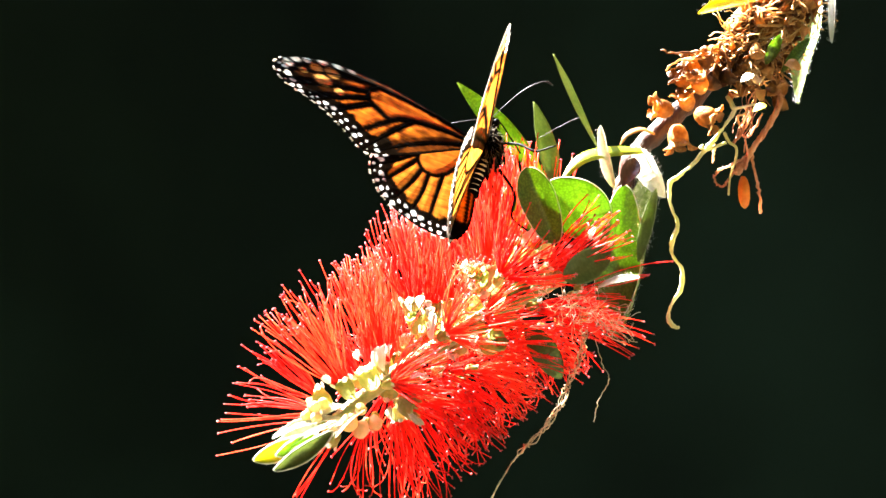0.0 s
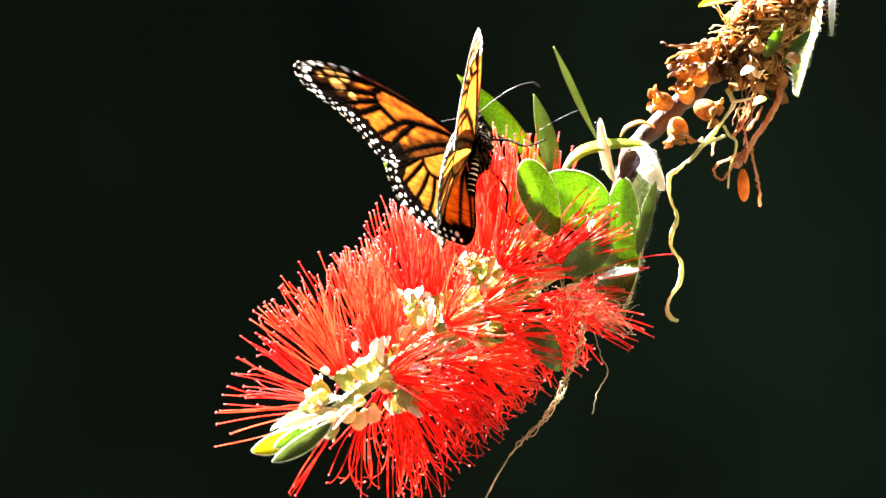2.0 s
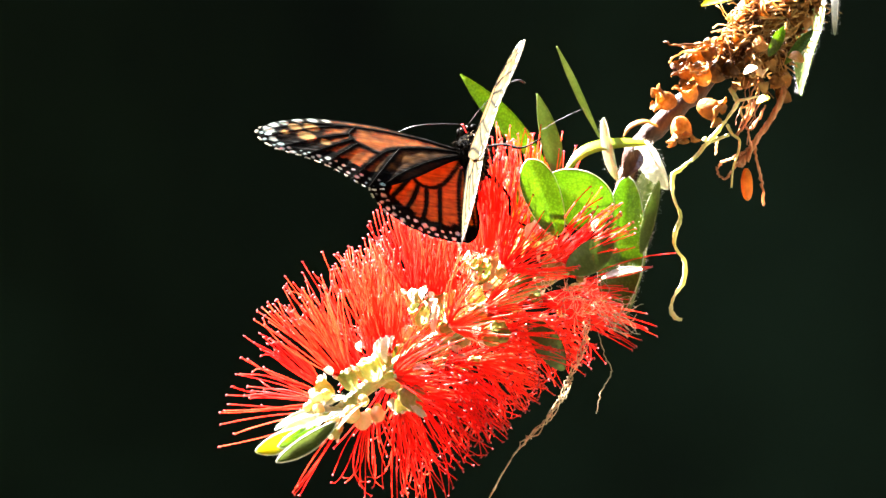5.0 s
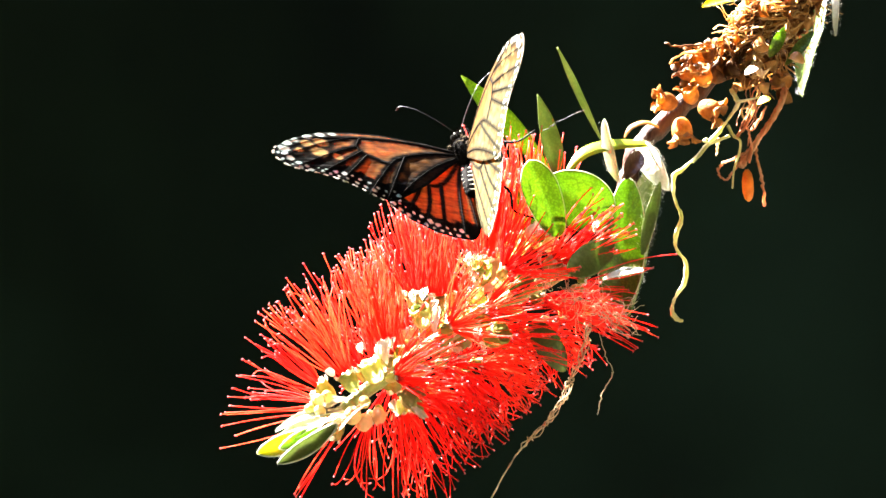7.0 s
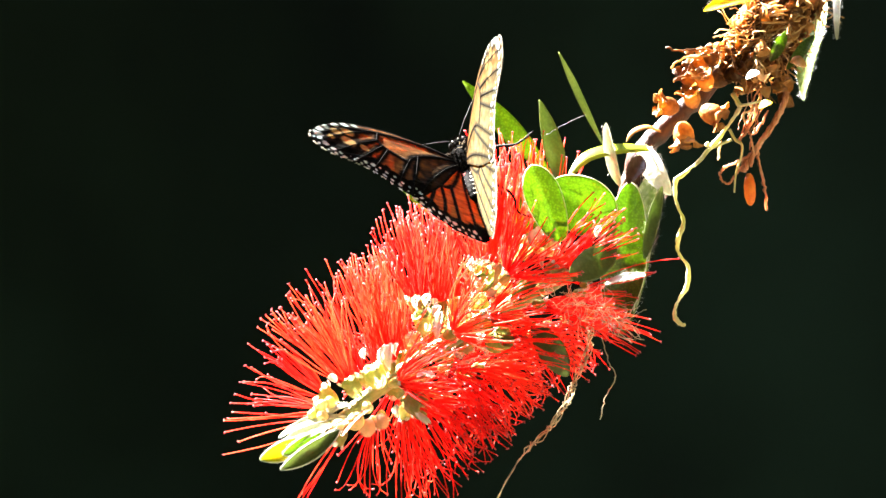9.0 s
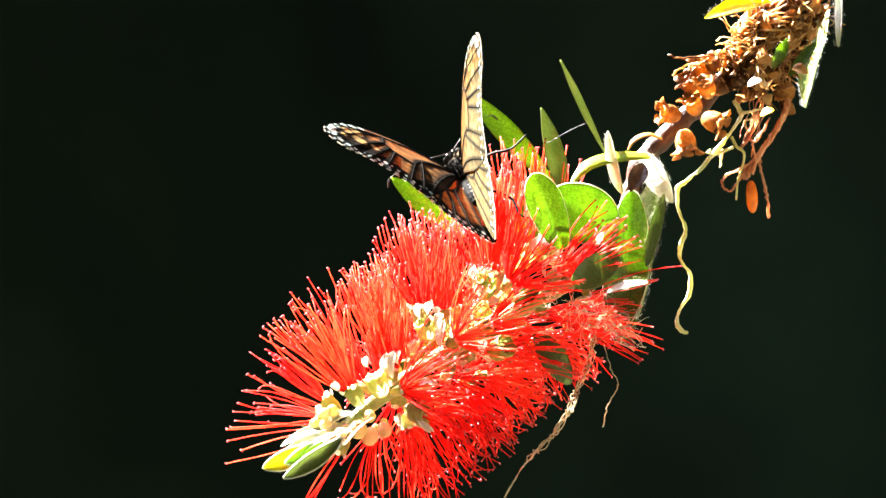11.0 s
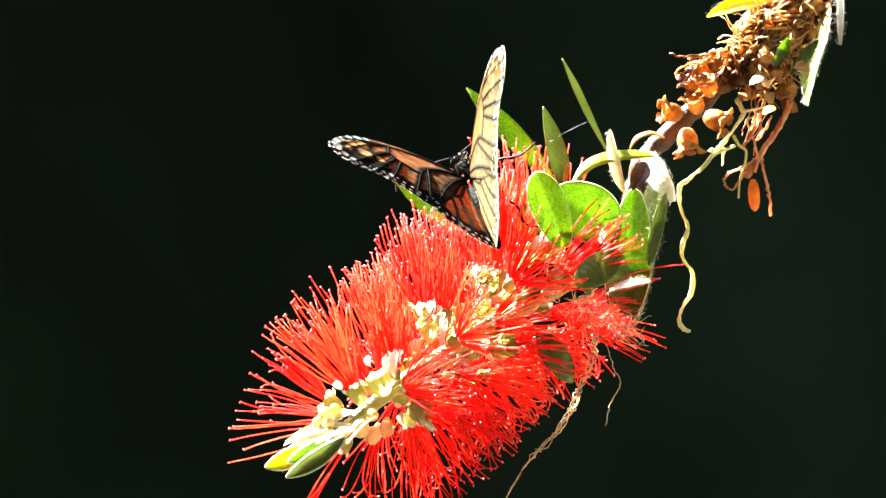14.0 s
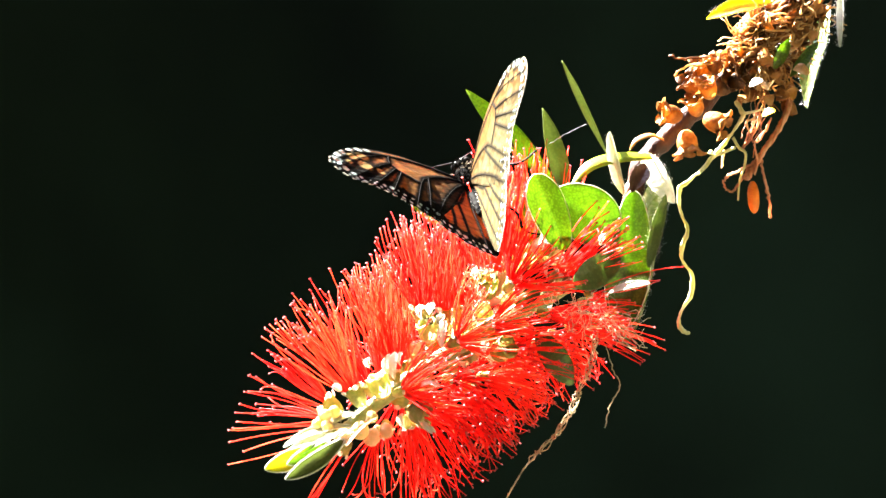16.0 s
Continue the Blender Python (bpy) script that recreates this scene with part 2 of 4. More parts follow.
class Shape:
    def __init__(self):
        self.verts, self.faces = [], []

    def tube(self, pts, radii, sides=5, cap=True):
        pts = [Vector(p) for p in pts]
        start = len(self.verts)
        side = None
        for i, p in enumerate(pts):
            way = (pts[min(i + 1, len(pts) - 1)] - pts[max(i - 1, 0)]).normalized()
            if side is None:
                side = way.orthogonal().normalized()
            else:
                side = (side - way * side.dot(way)).normalized()
            up = way.cross(side)
            r = radii[i] if hasattr(radii, "__len__") else radii
            for k in range(sides):
                a = 2 * math.pi * k / sides
                self.verts.append(p + (side * math.cos(a) + up * math.sin(a)) * r)
        for i in range(len(pts) - 1):
            for k in range(sides):
                a, b = start + i * sides + k, start + i * sides + (k + 1) % sides
                self.faces.append((a, b, b + sides, a + sides))
        if cap:
            self.faces.append(tuple(range(start + sides - 1, start - 1, -1)))
            end = start + (len(pts) - 1) * sides
            self.faces.append(tuple(range(end, end + sides)))

    def ball(self, centre, axes, rings=5, sides=8):
        """An ellipsoid; axes: three vectors."""
        a, b, c = (Vector(x) for x in axes)
        centre = Vector(centre)
        start = len(self.verts)
        self.verts.append(centre - c)
        for i in range(1, rings):
            t = math.pi * i / rings
            for k in range(sides):
                f = 2 * math.pi * k / sides
                self.verts.append(centre - c * math.cos(t) + (a * math.cos(f) + b * math.sin(f)) * math.sin(t))
        self.verts.append(centre + c)
        top = len(self.verts) - 1
        for k in range(sides):
            k2 = (k + 1) % sides
            self.faces.append((start, start + 1 + k2, start + 1 + k))
            for i in range(rings - 2):
                o = start + 1 + i * sides
                self.faces.append((o + k, o + k2, o + sides + k2, o + sides + k))
            o = start + 1 + (rings - 2) * sides
            self.faces.append((o + k, o + k2, top))

    def turned(self, base, way, profile, sides=10, lobes=0, lobe=0.0):
        """A turned form along way: profile of (distance, radius); lobes scallop the last rings."""
        way = Vector(way).normalized()
        side = way.orthogonal().normalized()
        up = way.cross(side)
        start = len(self.verts)
        for i, (d, r) in enumerate(profile):
            for k in range(sides):
                a = 2 * math.pi * k / sides
                e = lobe * math.cos(lobes * a) * (i / (len(profile) - 1)) ** 3 if lobes else 0.0
                self.verts.append(Vector(base) + way * (d + e) + (side * math.cos(a) + up * math.sin(a)) * r)
        for i in range(len(profile) - 1):
            for k in range(sides):
                a, b = start + i * sides + k, start + i * sides + (k + 1) % sides
                self.faces.append((a, b, b + sides, a + sides))
        self.faces.append(tuple(range(start + sides - 1, start - 1, -1)))

    def leaf(self, base, tip, width, face, bend=0.0, cup=0.15, widest=0.5, blunt=1.0, twist=0.0, along=16, across=6, thick=0.00025, wave=0.0, fold=0.10, veins=0):
        """A leaf blade from base to tip; face: the way its upper side looks; bend and cup: bows along and across it."""
        base, tip = Vector(base), Vector(tip)
        way = tip - base
        length = way.length
        way.normalize()
        face = Vector(face)
        face = (face - way * face.dot(way)).normalized()
        side = way.cross(face)
        top, low = [], []
        for i in range(along + 1):
            s = i / along
            w = (s / widest) if s < widest else (1 - s) / (1 - widest)
            w = max(0.0, w)
            w = math.sin(w * math.pi / 2) ** (1.0 / blunt) * width / 2 + 0.00012
            turn = Matrix.Rotation(radians(twist) * (s - 0.5), 3, way)
            sd, fc = turn @ side, turn @ face
            centre = base + way * length * s + face * bend * length * math.sin(math.pi * s)
            for k in range(across + 1):
                q = 2 * k / across - 1
                lift = cup * w * q * q + wave * width * math.sin(s * 17 + q * 2.0) * abs(q)
                lift += 0.00005 * math.sin((s * veins - abs(q) * 1.6) * 2 * math.pi) * min(1.0, abs(q) * 4) if veins else 0.0
                p = centre + sd * w * q + fc * (lift + fold * w * abs(q))
                ridge = thick * (1.6 if k * 2 == across else 0.7)
                top.append(p + fc * ridge * 0.5)
                low.append(p - fc * ridge * 0.5)
        o, n, row = len(self.verts), len(top), across + 1
        self.rim = [(top[i * row + k], (side if k else -side) + face * 0.3) for i in range(along + 1) for k in (0, across)]
        self.verts += top + low
        for i in range(along):
            for k in range(across):
                a = o + i * row + k
                self.faces.append((a, a + 1, a + row + 1, a + row))
                self.faces.append((a + n, a + n + row, a + n + row + 1, a + n + 1))
            for k in (0, across):
                a = o + i * row + k
                self.faces.append((a, a + row, a + row + n, a + n))


def part(name, shape, mat, parent=None, label="", kind="", place=None):
    """Links a shape, drawn in world places, as one mesh under a thing or a part (or as a thing of its own)."""
    root = parent
    while root is not None and root.parent is not None:
        root = root.parent
    zero = Vector(root.location) if root is not None else Vector(place if place is not None else (0, 0, 0))
    mesh = bpy.data.meshes.new(name)
    mesh.from_pydata([tuple(Vector(v) - zero) for v in shape.verts], [], shape.faces)
    mesh.polygons.foreach_set("use_smooth", [True] * len(mesh.polygons))
    mesh.materials.append(mat)
    mesh.update()
    ob = new(name, mesh)
    if parent is not None:
        ob.parent = parent
    else:
        ob.location = zero
    if label or kind:
        tagged(ob, label=label, kind=kind)
    return ob


def thing(name, place, label, category, group=""):
    ob = new(name)
    ob.empty_display_size = 0.005
    ob.location = place
    return tagged(ob, label=label, category=category, group=group)


def curve(pts, n):
    """Catmull-Rom through the points, n steps a span."""
    pts = [Vector(p) for p in pts]
    q = [pts[0] * 2 - pts[1]] + pts + [pts[-1] * 2 - pts[-2]]
    out = []
    for i in range(1, len(q) - 2):
        for k in range(n):
            t = k / n
            a, b, c, d = q[i - 1:i + 3]
            out.append(0.5 * (2 * b + (c - a) * t + (2 * a - 5 * b + 4 * c - d) * t * t + (3 * b - a - 3 * c + d) * t ** 3))
    out.append(pts[-1])
    return out


def taper(n, a, b):
    return [a + (b - a) * i / max(1, n - 1) for i in range(n)]


def jitter(s):
    return Vector((rng.gauss(0, s), rng.gauss(0, s), rng.gauss(0, s)))


def down(name, strip, count, length, parent, spread=0.6, stride=2):
    """Fine pale hairs along a strip of (place, way out)."""
    s = Shape()
    for _ in range(count):
        i = rng.randrange(len(strip) - stride)
        p, out = strip[i]
        p = p.lerp(strip[i + stride][0], rng.random())
        w = (out + jitter(spread * 0.5)).normalized()
        n = length * rng.uniform(0.5, 1.2)
        p = p + jitter(0.0002)
        s.tube([p, p + w * n * 0.6, p + (w + jitter(0.25)) * n], [0.000013, 0.000010, 0.000005], 3, False)
    part(name, s, M_DOWN, parent, "fine white down", "stuff")


# ---- the setting ----
def setting():
    s = Shape()
    n = 24
    for i in range(n + 1):
        for k in range(n + 1):
            x, y = (i / n - 0.5), (k / n - 0.5)
            x, y = 600 * x * abs(x) * 2, 600 * y * abs(y) * 2
            s.verts.append((x, y, 0.04 * noise.noise(Vector((x * 0.7, y * 0.7, 0)))))
    for i in range(n):
        for k in range(n):
            a = i * (n + 1) + k
            s.faces.append((a, a + n + 1, a + n + 2, a + 1))
    tagged(part("ground", s, M_EARTH), "dark earth with low grass in the shade", "ground", kind="structure")
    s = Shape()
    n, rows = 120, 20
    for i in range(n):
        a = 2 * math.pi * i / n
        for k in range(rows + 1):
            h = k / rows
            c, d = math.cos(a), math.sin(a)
            # unseen sides added and raised to block sky light; lower towards the sun
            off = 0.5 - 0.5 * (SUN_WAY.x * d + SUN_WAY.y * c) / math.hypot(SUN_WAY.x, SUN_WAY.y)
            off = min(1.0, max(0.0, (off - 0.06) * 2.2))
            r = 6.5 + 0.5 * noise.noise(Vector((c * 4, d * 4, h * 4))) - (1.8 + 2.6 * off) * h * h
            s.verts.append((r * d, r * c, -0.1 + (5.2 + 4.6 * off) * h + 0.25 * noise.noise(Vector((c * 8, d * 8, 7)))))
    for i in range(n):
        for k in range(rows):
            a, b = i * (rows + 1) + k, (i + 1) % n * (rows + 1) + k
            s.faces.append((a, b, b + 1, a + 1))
    tagged(part("backdrop", s, M_SHADE), "distant dark green foliage, deep shade put into its colour", "backdrop", kind="structure")


setting()


# ---- the red flower spike ----
AXIS = curve([at(585, 748, -9), at(650, 690, -8), at(780, 600, -4), at(930, 515, 2), at(1085, 425, 8)], 12)


def along(s):
    x = s * (len(AXIS) - 1)
    i = min(int(x), len(AXIS) - 2)
    p = AXIS[i].lerp(AXIS[i + 1], x - i)
    return p, (AXIS[i + 1] - AXIS[i]).normalized()


def floret(spike, base, way, size, count, spread, reach, singles=0, hollow=0.0, curl=0.25, droop=0.05):
    """A cup with petals, and a brush of stamens with anthers that springs from its rim; curl: the share that ends in a hook."""
    way = way.normalized()
    s = Shape()
    k = 0.001 * size
    s.turned(base, way, [(0, 0.8 * k), (0.7 * k, 1.5 * k), (2.2 * k, 2.1 * k), (3.6 * k, 2.2 * k), (4.6 * k, 2.6 * k), (5.3 * k, 2.5 * k), (4.2 * k, 1.6 * k)], 15, 5, 0.6 * k)
    cup = part("flower_cup", s, M_CUP, spike)
    side = way.orthogonal().normalized()
    up = way.cross(side)
    for i in range(5):
        a = 2 * math.pi * (i + rng.random() * 0.4) / 5
        out = side * math.cos(a) + up * math.sin(a)
        b = base + way * 4.2 * k + out * 2.1 * k
        s = Shape()
        s.leaf(b, b + way * 1.4 * k + out * 1.1 * k + jitter(0.3 * k), 1.7 * k, way - out * 0.6, -0.15, 0.35, 0.6, 1.9, along=6, across=4, thick=0.00012, wave=0.03)
        part("petal", s, M_PETAL, cup)
    rest, tips = Shape(), Shape()
    for i in range(count):
        a, e = rng.random() * 2 * math.pi, (hollow + (1 - hollow) * rng.random() ** 0.62) * spread * 1.12
        out = side * math.cos(a) + up * math.sin(a)
        w = (way + out * math.tan(e)).normalized()
        b = base + way * 4.3 * k + out * (0.4 + 1.2 * e / max(spread, 0.01)) * k
        n = reach * ((0.64 + 0.40 * math.sqrt(rng.random())) if spread < 0.5 else (0.62 + 0.42 * math.sqrt(rng.random())))
        sag = Vector((0, 0, -1)) * n * rng.uniform(droop - 0.05, droop + 0.06) + jitter(n * 0.055)
        sway = jitter(n * (0.03 + 0.03 * curl))
        pts = []
        for j in range(9):
            x = j / 8
            pts.append(b + w * n * x + out * n * 0.10 * math.sin(x * 2.6) * e + sag * x * x + sway * math.sin(math.pi * x))
        if rng.random() < curl:      # some end in a hook
            d = (pts[-1] - pts[-2]).normalized()
            hook = jitter(1.0)
            hook = (hook - d * hook.dot(d)).normalized() * n * rng.uniform(0.05, 0.14 + 0.16 * curl)
            for q, f, g in ((-1, 1.0, 0.62), (-2, 0.56, 0.16), (-3, 0.22, 0.0), (-4, 0.05, 0.0)):
                pts[q] += hook * f - d * hook.length * g
        r = 0.000116 * rng.uniform(0.8, 1.25)
        d = (pts[-1] - pts[-2]).normalized()
        o = d.orthogonal().normalized()
        o = Matrix.Rotation(rng.random() * 6.28, 3, d) @ o
        single = i < singles
        s = Shape() if single else rest
        s.tube(pts, [r * 1.3, r * 1.15, r * 1.05, r, r, r, r * 0.95, r * 0.9, r * 0.8], 5)
        stalk = len(s.faces)
        t = s if single else tips
        t.ball(pts[-1] + d * 0.00012, ((o + d * 0.4) * 0.00035, d.cross(o) * 0.00021, d * 0.00021), 4, 6)
        if single:
            ob = part("stamen", s, M_STAMEN, cup)
            ob.data.materials.append(M_ANTHER)
            for f in ob.data.polygons[stalk:]:
                f.material_index = 1
    if rest.verts:
        part("stamen_brush", rest, M_STAMEN, cup, "bright red stamens", "stuff")
        part("anther_cloud", tips, M_ANTHER, cup, "pale pink anthers", "stuff")
    return cup


def flower_spike():
    spike = thing("bottlebrush_flower", at(1085, 425, 8), "red bottlebrush flower spike with long stamens, on a leafy twig", "flower")
    s = Shape()
    s.tube([p + jitter(0.00008) for p in AXIS], taper(len(AXIS), 0.0013, 0.0021), 10)
    stem = part("stem", s, M_SPIKE, spike, "green and brown flower stem")
    left = 300

    def opened(base, to, spread, count, reach, size, curl=0.15, droop=0.05):
        """A flower at a place of the plan that opens towards another; spread in degrees, reach in mm."""
        nonlocal left
        b = at(*base)
        singles = min(left, 9) if base[2] < -4 else 0
        left -= singles
        floret(spike, b, at(*to) - b, size, count, radians(spread), reach * 0.001, singles, 0.35 if spread > 34 else 0.0, curl, droop)

    # brushes that stand up from the spike, from its tip to the twig; the near row, then the far one
    opened((630, 694, -12), (574, 596, -11), 20, 56, 21.5, 0.82, 0.10)
    opened((648, 676, -4), (582, 560, -2), 15, 35, 23.1, 0.5, 0.10)
    opened((664, 664, -12), (652, 560, -11), 12, 27, 23.1, 0.36, 0.08)
    opened((690, 652, -12), (668, 540, -11), 15, 59, 23.8, 0.45, 0.08)
    opened((716, 640, -3), (684, 520, -1), 13, 35, 23.6, 0.6, 0.08)
    opened((742, 560, -13), (728, 470, -12), 17, 40, 18.6, 0.95, 0.08)
    opened((768, 566, -13), (768, 470, -12), 14, 35, 20.3, 0.9, 0.08)
    opened((776, 580, -4), (744, 450, -2), 12, 35, 24.3, 0.9, 0.08)
    opened((812, 560, -4), (796, 450, -2), 13, 37, 20.9, 0.9, 0.08)
    opened((846, 500, -12), (832, 420, -11), 13, 21, 11.6, 0.95, 0.08)
    opened((864, 500, -11), (866, 400, -10), 12, 40, 21.0, 0.9, 0.08)
    opened((872, 486, -3), (874, 380, -2), 11, 27, 23.1, 0.9, 0.08)
    opened((900, 470, 2), (890, 360, 2), 10, 21, 22.6, 0.9, 0.05)
    opened((924, 452, 4), (914, 320, 6), 13, 19, 21.5, 0.9, 0.05)
    opened((950, 440, 8), (944, 310, 10), 13, 19, 22.1, 0.9, 0.03)
    opened((968, 446, 8), (986, 310, 10), 10, 8, 21.5, 0.9, 0.03)
    # flowers round the tip
    opened((592, 706, -8), (520, 650, -6), 17, 22, 17.5, 0.8, 0.2)
    opened((584, 716, -7), (520, 700, -5), 15, 12, 17.0, 0.7, 0.2)
    opened((584, 730, -6), (500, 736, -5), 9, 6, 19.5, 0.7, 0.2)
    opened((596, 740, -4), (500, 790, 0), 12, 4, 14.0, 0.6, 0.4)
    opened((606, 752, -10), (570, 800, -8), 6, 4, 14.0, 0.6, 0.1)
    # flowers on the near side that open towards the twig
    opened((682, 672, -16), (790, 640, -18), 44, 58, 17.5, 0.49, 0.12)
    opened((704, 700, -15), (790, 700, -17), 34, 34, 14.5, 0.53, 0.12)
    opened((780, 588, -17), (868, 540, -19), 46, 65, 18.0, 0.53, 0.12)
    opened((770, 640, -15), (860, 670, -15), 36, 40, 15.5, 0.49, 0.15)
    opened((840, 556, -15), (950, 524, -16), 36, 49, 18.5, 0.53, 0.12)
    opened((858, 596, -17), (950, 590, -17), 30, 27, 15.0, 0.53, 0.15)
    opened((830, 640, -14), (930, 650, -13), 34, 43, 14.0, 0.49, 0.2)
    opened((880, 492, -15), (950, 420, -16), 42, 63, 16.5, 0.53, 0.10)
    opened((938, 528, -10), (1050, 544, -9), 20, 40, 15.0, 0.49, 0.12)
    opened((960, 476, -13), (1050, 404, -14), 22, 34, 17.5, 0.56, 0.05)
    opened((984, 480, -13), (1070, 420, -16), 12, 10, 15.0, 0.46, 0.05)
    opened((930, 580, -8), (1020, 590, -6), 28, 38, 13.0, 0.49, 0.2)
    opened((990, 540, -2), (1070, 560, 0), 22, 27, 12.5, 0.49, 0.2)
    opened((1010, 510, 2), (1090, 520, 4), 18, 22, 10.0, 0.49, 0.3)
    opened((1022, 498, -16), (1150, 468, -18), 2, 3, 19.0, 0.33, 0.05)
    opened((1030, 545, -8), (1130, 575, -8), 8, 6, 13.5, 0.40, 0.05)
    opened((1020, 562, -6), (1110, 606, -6), 6, 4, 12.5, 0.40, 0.05)
    # brushes that hang below it
    opened((656, 726, -12), (646, 800, -12), 15, 11, 17.0, 0.49, 0.75)
    opened((668, 716, -8), (690, 800, -8), 16, 9, 13.0, 0.46, 0.90, 0.0)
    opened((706, 708, -14), (726, 800, -13), 17, 31, 19.0, 0.56, 0.70)
    opened((724, 690, -8), (768, 790, -6), 19, 31, 18.5, 0.53, 0.75)
    opened((756, 676, -10), (828, 760, -9), 21, 33, 16.0, 0.53, 0.70)
    opened((800, 650, -10), (880, 730, -9), 20, 31, 15.0, 0.53, 0.75)
    opened((812, 640, 0), (866, 730, 2), 20, 24, 14.5, 0.53, 0.75)
    opened((850, 620, -8), (930, 700, -6), 22, 29, 13.5, 0.53, 0.80)
    opened((880, 600, 0), (950, 680, 2), 22, 24, 13.0, 0.53, 0.90)
    opened((920, 580, -2), (990, 660, 0), 25, 21, 12.0, 0.49, 0.90)
    opened((960, 560, 2), (1030, 650, 4), 20, 13, 12.0, 0.46, 0.90)
    opened((990, 545, 4), (1060, 650, 6), 16, 6, 13.0, 0.46, 0.90)
    # the far side
    for s in (0.36, 0.43, 0.50, 0.57, 0.64, 0.71):
        p, way = along(s)
        for a in (-0.7, 0.1, 0.9):
            out = Vector((-0.25 - 0.3 * a, 0.75, 0.75 * a)).normalized()
            floret(spike, p + out * 0.0016, out + way * rng.uniform(-0.2, 0.2), 0.8, 18, radians(26), 0.0165, 0, 0.0, 0.2)
    # pale loose petals round the cups; some stand in for sunlit clumps and glints
    for u, v, d, du, dv, w in ((642, 626, -16, -2, -20, 14), (592, 664, -14, -18, -6, 14), (686, 646, -16, 2, -50, 18), (696, 622, -14, 4, -26, 12), (672, 640, -15, 4, -40, 12),
                               (736, 540, -18, -2, -26, 16), (748, 532, -17, 10, -20, 16), (764, 552, -19, 12, -20, 16), (771, 592, -20, 6, -50, 15), (838, 476, -17, -6, -30, 14),
                               (848, 500, -18, -14, -24, 16), (856, 516, -18, 18, -8, 14), (846, 604, -20, 6, -26, 18), (860, 616, -20, -12, -8, 12),
                               (938, 430, -14, 10, -34, 18), (950, 416, -13, 10, -28, 16), (958, 470, -16, 6, -40, 10), (732, 660, -17, 22, -10, 13), (748, 652, -16, 18, 8, 10), (726, 712, -18, 26, 30, 8),
                               (736, 722, -18, 22, 18, 6), (800, 612, -18, 14, 14, 6), (1052, 412, -16, 8, -22, 9), (702, 732, -16, -4, -26, 15), (806, 636, -19, 22, -4, 6)):
        s = Shape()
        b = at(u, v, d)
        s.leaf(b, at(u + du, v + dv, d - 1), w * UNIT, (-0.5 + rng.gauss(0, 0.2), -0.7, 0.5 + rng.gauss(0, 0.2)), 0.12, 0.4, 0.6, 1.7, 20, along=8, across=4, thick=0.00014, wave=0.04)
        part("petal", s, M_PETAL, stem)
    # yellow-green cups that have lost their stamens
    for u, v, d, du, dv, k in ((748, 566, -17, -6, -22, 0.85), (852, 490, -17, 0, -18, 0.85), (872, 598, -20, 10, -6, 0.95), (662, 662, -16, -14, -30, 0.9), (724, 704, -16, 18, 10, 0.9)):
        s = Shape()
        b = at(u, v, d)
        way = at(u + du, v + dv, d - 1) - b
        k *= 0.001
        s.turned(b - way.normalized() * 2.2 * k, way, [(0, 0.9 * k), (0.8 * k, 1.8 * k), (2.2 * k, 2.4 * k), (3.6 * k, 2.4 * k), (4.8 * k, 2.7 * k), (5.4 * k, 2.5 * k), (4.0 * k, 1.7 * k)], 15, 5, 0.7 * k)
        part("flower_cup", s, M_CUP, stem, "bare yellow-green flower cup")
    # closed buds and the leafy shoot at the tip
    for u, v, d, du, dv, k in ((650, 736, -14, -8, 18, 0.72), (668, 726, -13, 4, 18, 0.62), (626, 724, -15, -2, 14, 0.75), (598, 738, -16, -6, 6, 0.5), (566, 712, -13, -4, -8, 0.48), (552, 728, -13, -6, -6, 0.48),
                               (580, 708, -12, -2, -10, 0.5), (572, 730, -14, -10, -4, 0.5), (644, 706, -16, 2, 10, 0.5), (728, 694, -15, 14, 6, 0.7)):
        s = Shape()
        b = at(u, v, d)
        way = (at(u + du, v + dv, d - 2) - b).normalized()
        s.turned(b, way, [(0, 0.0008), (0.0012 * k, 0.0020 * k), (0.0030 * k, 0.0025 * k), (0.0045 * k, 0.0020 * k), (0.0054 * k, 0.0008 * k), (0.0056 * k, 0.0001)], 10)
        part("flower_bud", s, M_BUD, spike, "closed peach-coloured flower bud")
    lit, through_lit = (-0.5, -0.55, 0.7), (0.15, -0.97, -0.2)
    for bu, bv, tu, tv, d0, d1, w, mat, face in ((540, 764, 455, 802, -20, -22, 32, M_LEAF_YOUNG, through_lit), (562, 756, 494, 794, -23, -27, 25, M_LEAF, through_lit), (596, 750, 491, 820, -25, -29, 28, M_LEAF_DULL, through_lit),
                                                 (604, 744, 474, 800, -17, -19, 36, M_SCALE_GLARE, lit), (610, 728, 488, 764, -14, -16, 24, M_SCALE_GLARE, lit), (612, 738, 520, 778, -24, -26, 10, M_SCALE_GLARE, lit), (618, 706, 568, 730, -12, -14, 22, M_SCALE_GLARE, lit),
                                                 (654, 714, 600, 764, -20, -24, 12, M_CAPSULE, lit), (622, 730, 560, 768, -24, -26, 8, M_CAPSULE, lit)):
        s = Shape()
        s.leaf(at(bu, bv, d0), at(tu, tv, d1), w * UNIT, face, 0.07, 0.4, 0.55, 1.4)
        blade = part("shoot_leaf", s, mat, spike, "young leaf of the shoot tip")
        if mat in (M_LEAF, M_LEAF_YOUNG, M_LEAF_DULL):
            edge = Shape()
            edge.tube([p for p, _ in s.rim[::2]] + [p for p, _ in s.rim[-1::-2]], 0.00018, 5)
            part("leaf_margin", edge, M_SCALE_GLARE, blade, "thin pale leaf margin")
        down("leaf_down", s.rim, 300, 0.00025, blade)
    return spike


